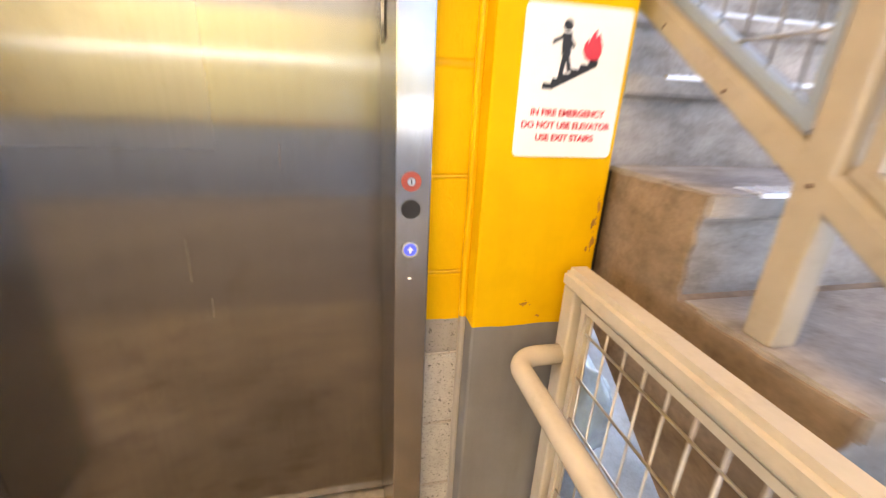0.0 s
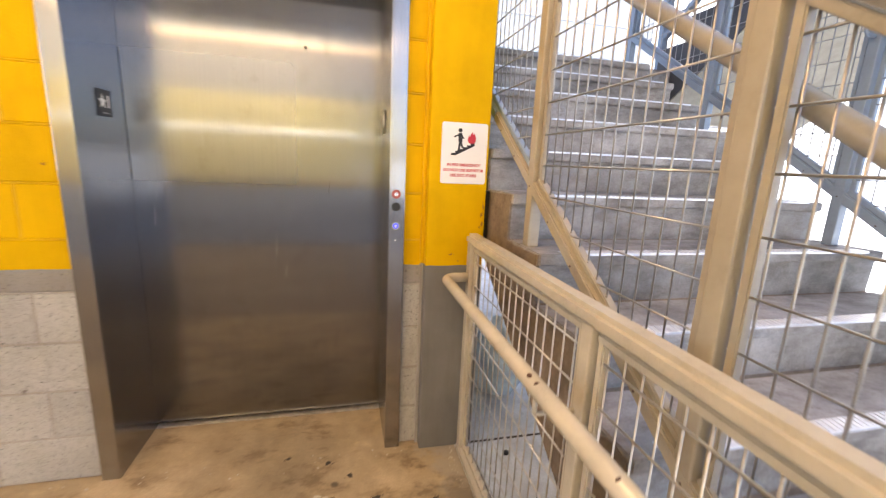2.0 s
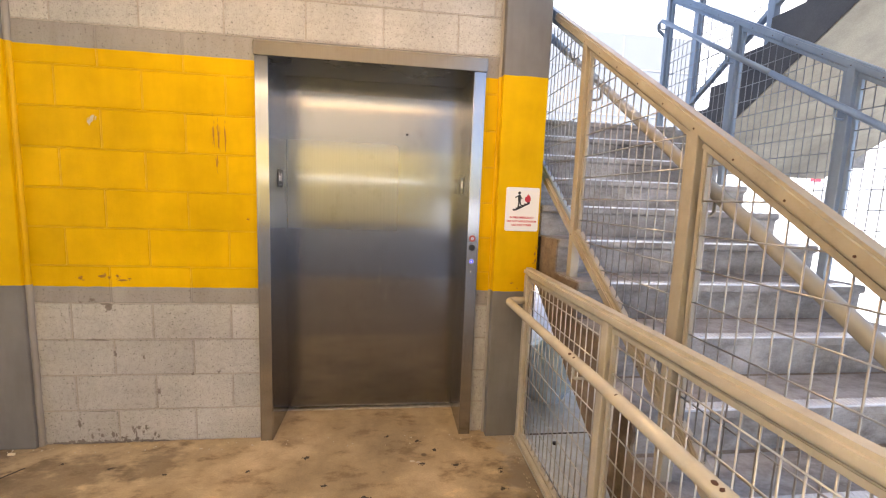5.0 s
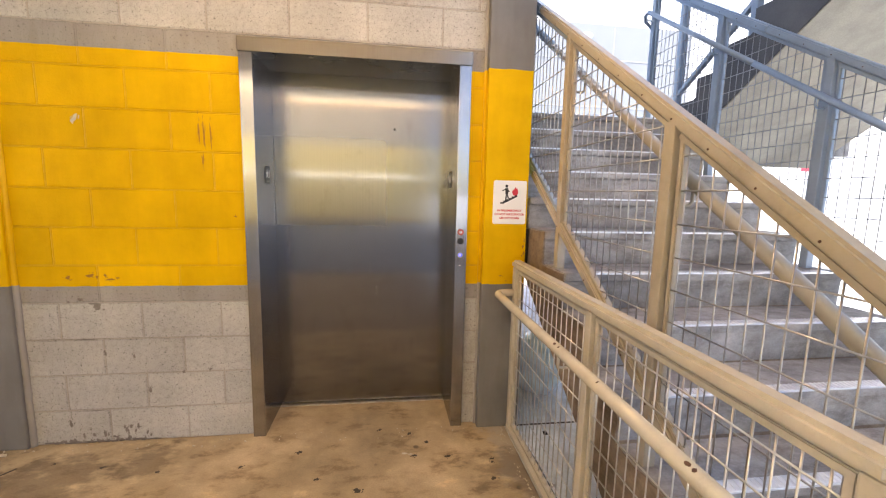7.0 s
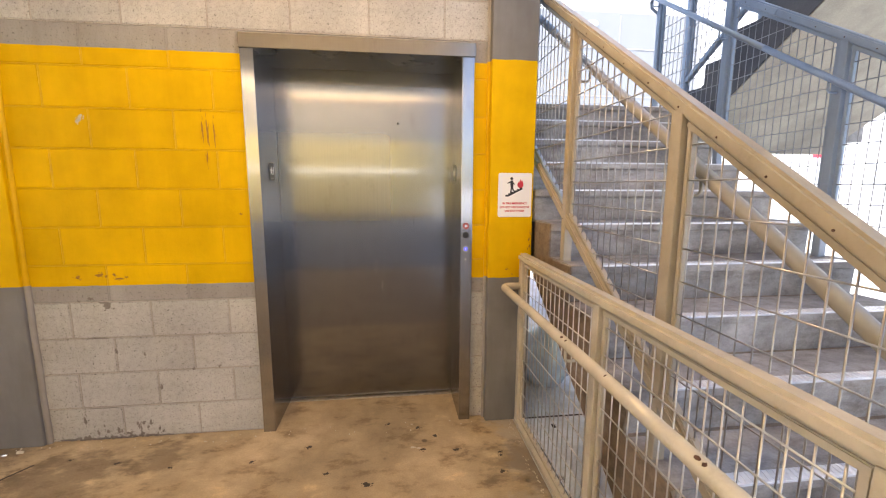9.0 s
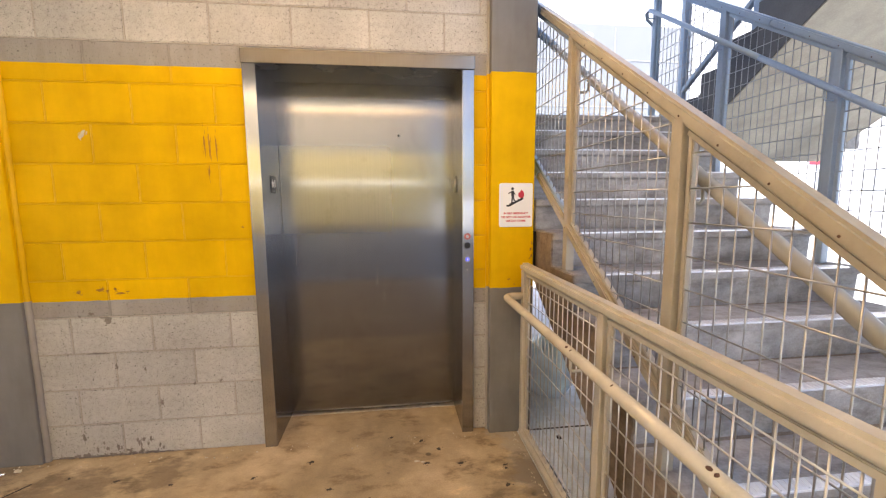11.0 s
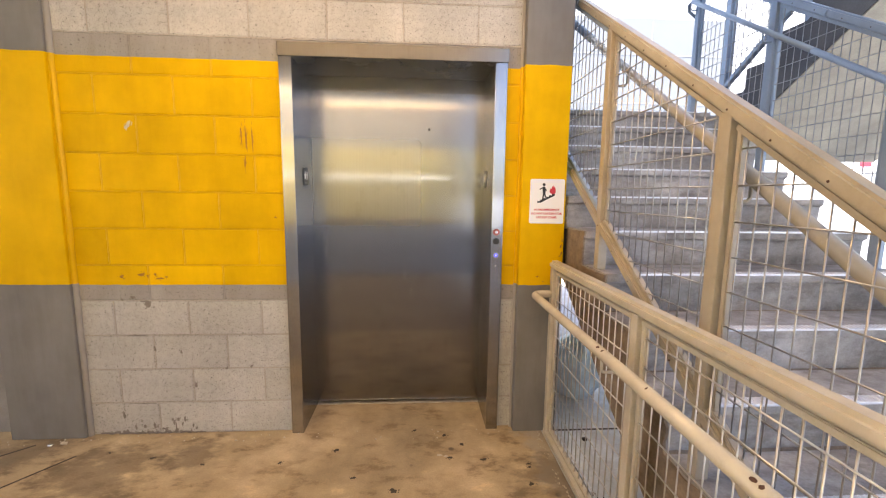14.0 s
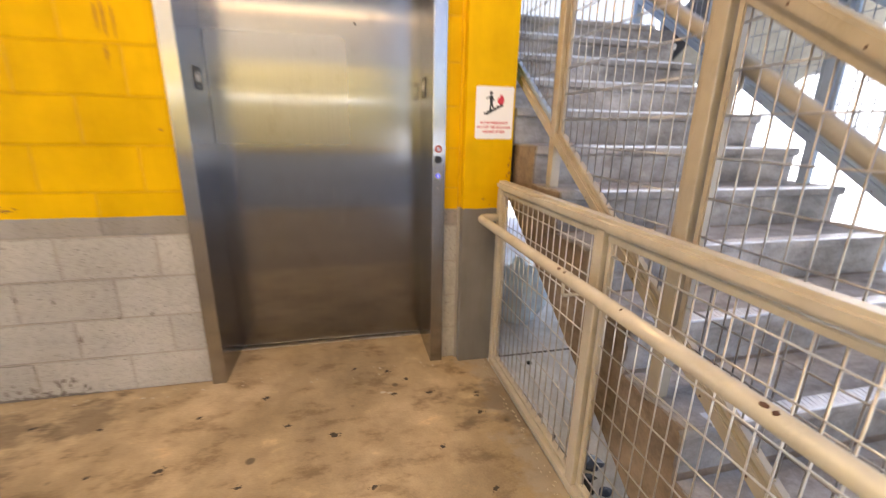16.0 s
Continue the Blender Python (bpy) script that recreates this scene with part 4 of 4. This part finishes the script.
grit = thing("floor_grit", "pale grit and crumbs along the guard foot", "grit", (2.43, -0.8, 0), kind="stuff")
rnd = random.Random(5)
bm = bmesh.new()
for i in range(150):
    x, y = 2.44 - abs(rnd.gauss(0, 0.022)), rnd.uniform(-1.5, -0.08)
    if i % 3 == 0:
        x, y = rnd.uniform(-0.6, 2.3), -0.02 - abs(rnd.gauss(0, 0.05))
    q = rnd.uniform(0.002, 0.0055)
    bmesh.ops.create_icosphere(bm, subdivisions=1, radius=q, matrix=Matrix.Translation((x, y, q * 0.4)) @ pose(0, 0, 0, rnd.uniform(0, 90), 0, rnd.uniform(0, 90)) @ Matrix.Diagonal((1, rnd.uniform(0.6, 1.4), 0.6, 1)))
part("crumbs", bm, M_PALECHIP, grit)

# ---- beyond the stair ----
hall = thing("pale_building", "pale panelled building beyond the stair", "building", (9.0, 12.0, 0))
part("wall", box((3.2, 12.0, -0.01), (12.6, 18.0, 7.4), 0.02), M_PANEL, hall)
for z in (6.2, 4.6, 3.0):
    part("panel_joint", box((3.2, 11.985, z), (12.6, 12.0, z + 0.05)), M_WIREDARK, hall)
for x in (6.4, 9.6):
    part("panel_joint", box((x, 11.985, 0), (x + 0.04, 12.0, 7.3)), M_WIREDARK, hall)
part("oval_mark", outline([(0.22 * math.cos(t / 24 * 6.2832), 0.12 * math.sin(t / 24 * 6.2832)) for t in range(24)], 0.02, Matrix.Translation((8.6, 11.99, 7.0)) @ UPRIGHT), M_BLUEGREY, hall, "blue grey oval mark")

# Added backdrop; its tall sunlit face stands in for white sky.
far = thing("white_backdrop", "pale backdrop building added to whiten the sky beyond the stair", "building", (34.0, 24.0, 0))
part("wall", box((2.0, 24.0, -0.01), (70.0, 30.0, 24.0), 0.02), M_FACADE, far)
for i in range(12):
    x = 11.5 + i * 4.0
    w = part("window", box((x, 23.94, 1.6), (x + 2.2, 24.02, 3.4), 0.01), M_FACADE, far)
    part("pane", box((x + 0.12, 23.93, 1.72), (x + 2.08, 23.939, 3.28)), M_PANE, w, "pale reflecting pane")
part("red_mark", box((31.2, 23.9, 3.6), (32.0, 23.99, 4.4), 0.02), M_RED, far, "small red panel")

# unseen pale board behind the lobby, added to brighten the lift door's reflection
board = thing("reflection_board", "unseen pale yellow board added to brighten the reflection in the door", "board", (0.3, BACK, 1.5))
part("panel", box((-1.4, BACK, 0.96), (2.58, BACK + 0.03, 2.2), 0.004), M_BOARD, board)
# Glowing strip added on the board to give the bright line mirrored in the door.
strip = thing("mirrored_line_strip", "thin glowing strip added for the bright line mirrored in the door", "wall lamp", (0.4, BACK + 0.03, 1.70))
part("channel", box((-1.5, BACK + 0.03, 1.68), (2.3, BACK + 0.045, 1.72), 0.003), M_WHITE, strip)
part("tube", tube([(-1.45, BACK + 0.055, 1.70), (2.25, BACK + 0.055, 1.70)], 0.013, 10), M_STRIP, strip, "glowing tube", True)

# ---- blocks of the lift wall ----
def block_mesh(w, h):
    bm = box((-w / 2, 0.0, -h / 2), (w / 2, 0.03, h / 2))
    front = [e for e in bm.edges if all(v.co.y < 0.01 for v in e.verts)]
    bmesh.ops.bevel(bm, geom=front, offset=0.0055, segments=1, affect="EDGES")
    return mesh_of("block", bm, M_BLOCK)


def add_bead(bm, a, b, r=0.0046):
    """A rounded fillet of mortar between two ends, in the plane of the joints."""
    a, b = Vector(a), Vector(b)
    side = (b - a).normalized().cross(Vector((0, 1, 0)))
    turns = [math.pi * k / 6 for k in range(7)]
    rows = [[bm.verts.new(p + side * r * math.cos(t) - Vector((0, r * math.sin(t), 0))) for t in turns] for p in (a, b)]
    for k in range(6):
        f = bm.faces.new((rows[0][k], rows[0][k + 1], rows[1][k + 1], rows[1][k]))
        f.smooth = True


def lay_blocks():
    shared = {}
    beads = bmesh.new()
    j = -1
    while Z0 + j * COURSE < CEIL - 0.01:
        z0, z1 = max(Z0 + j * COURSE, 0.002), min(Z0 + (j + 1) * COURSE, CEIL)
        shift = 0.0 if j % 2 == 0 else COURSE
        if j > -1:
            for u, v in (((PL[1], FX0), (FX1, PR[0])) if z0 < FZ else ((PL[1], PR[0]),)):
                add_bead(beads, (u, 0.0048, z0), (v, 0.0048, z0))
        beside_door = z0 < FZ - 0.02
        end = FX0 + 0.03 if beside_door else PR[0]
        pieces = [(FX1 - 0.03, PR[0])] if beside_door else []
        for i in range(-3, 8):
            u, v = max(i * 2 * COURSE + shift, PL[1]), min((i + 1) * 2 * COURSE + shift, end)
            if v - u < 0.012:
                continue
            pieces.append((u, v))
            if v < end - 0.01:
                add_bead(beads, (v, 0.0048, z0), (v, 0.0048, z1))
        g = 0.0018
        for u, v in pieces:
            w, h = round(v - u - 2 * g, 4), round(z1 - z0 - 2 * g, 4)
            if (w, h) not in shared:
                shared[(w, h)] = block_mesh(w, h)
            ob = new("block", shared[(w, h)])
            ob.parent = wall_north
            ob.location = ((u + v) / 2, 0.0, (z0 + z1) / 2)
        j += 1
    bmesh.ops.recalc_face_normals(beads, faces=beads.faces)
    tagged(part("mortar_beads", beads, M_JOINT, wall_north), kind="stuff")


lay_blocks()
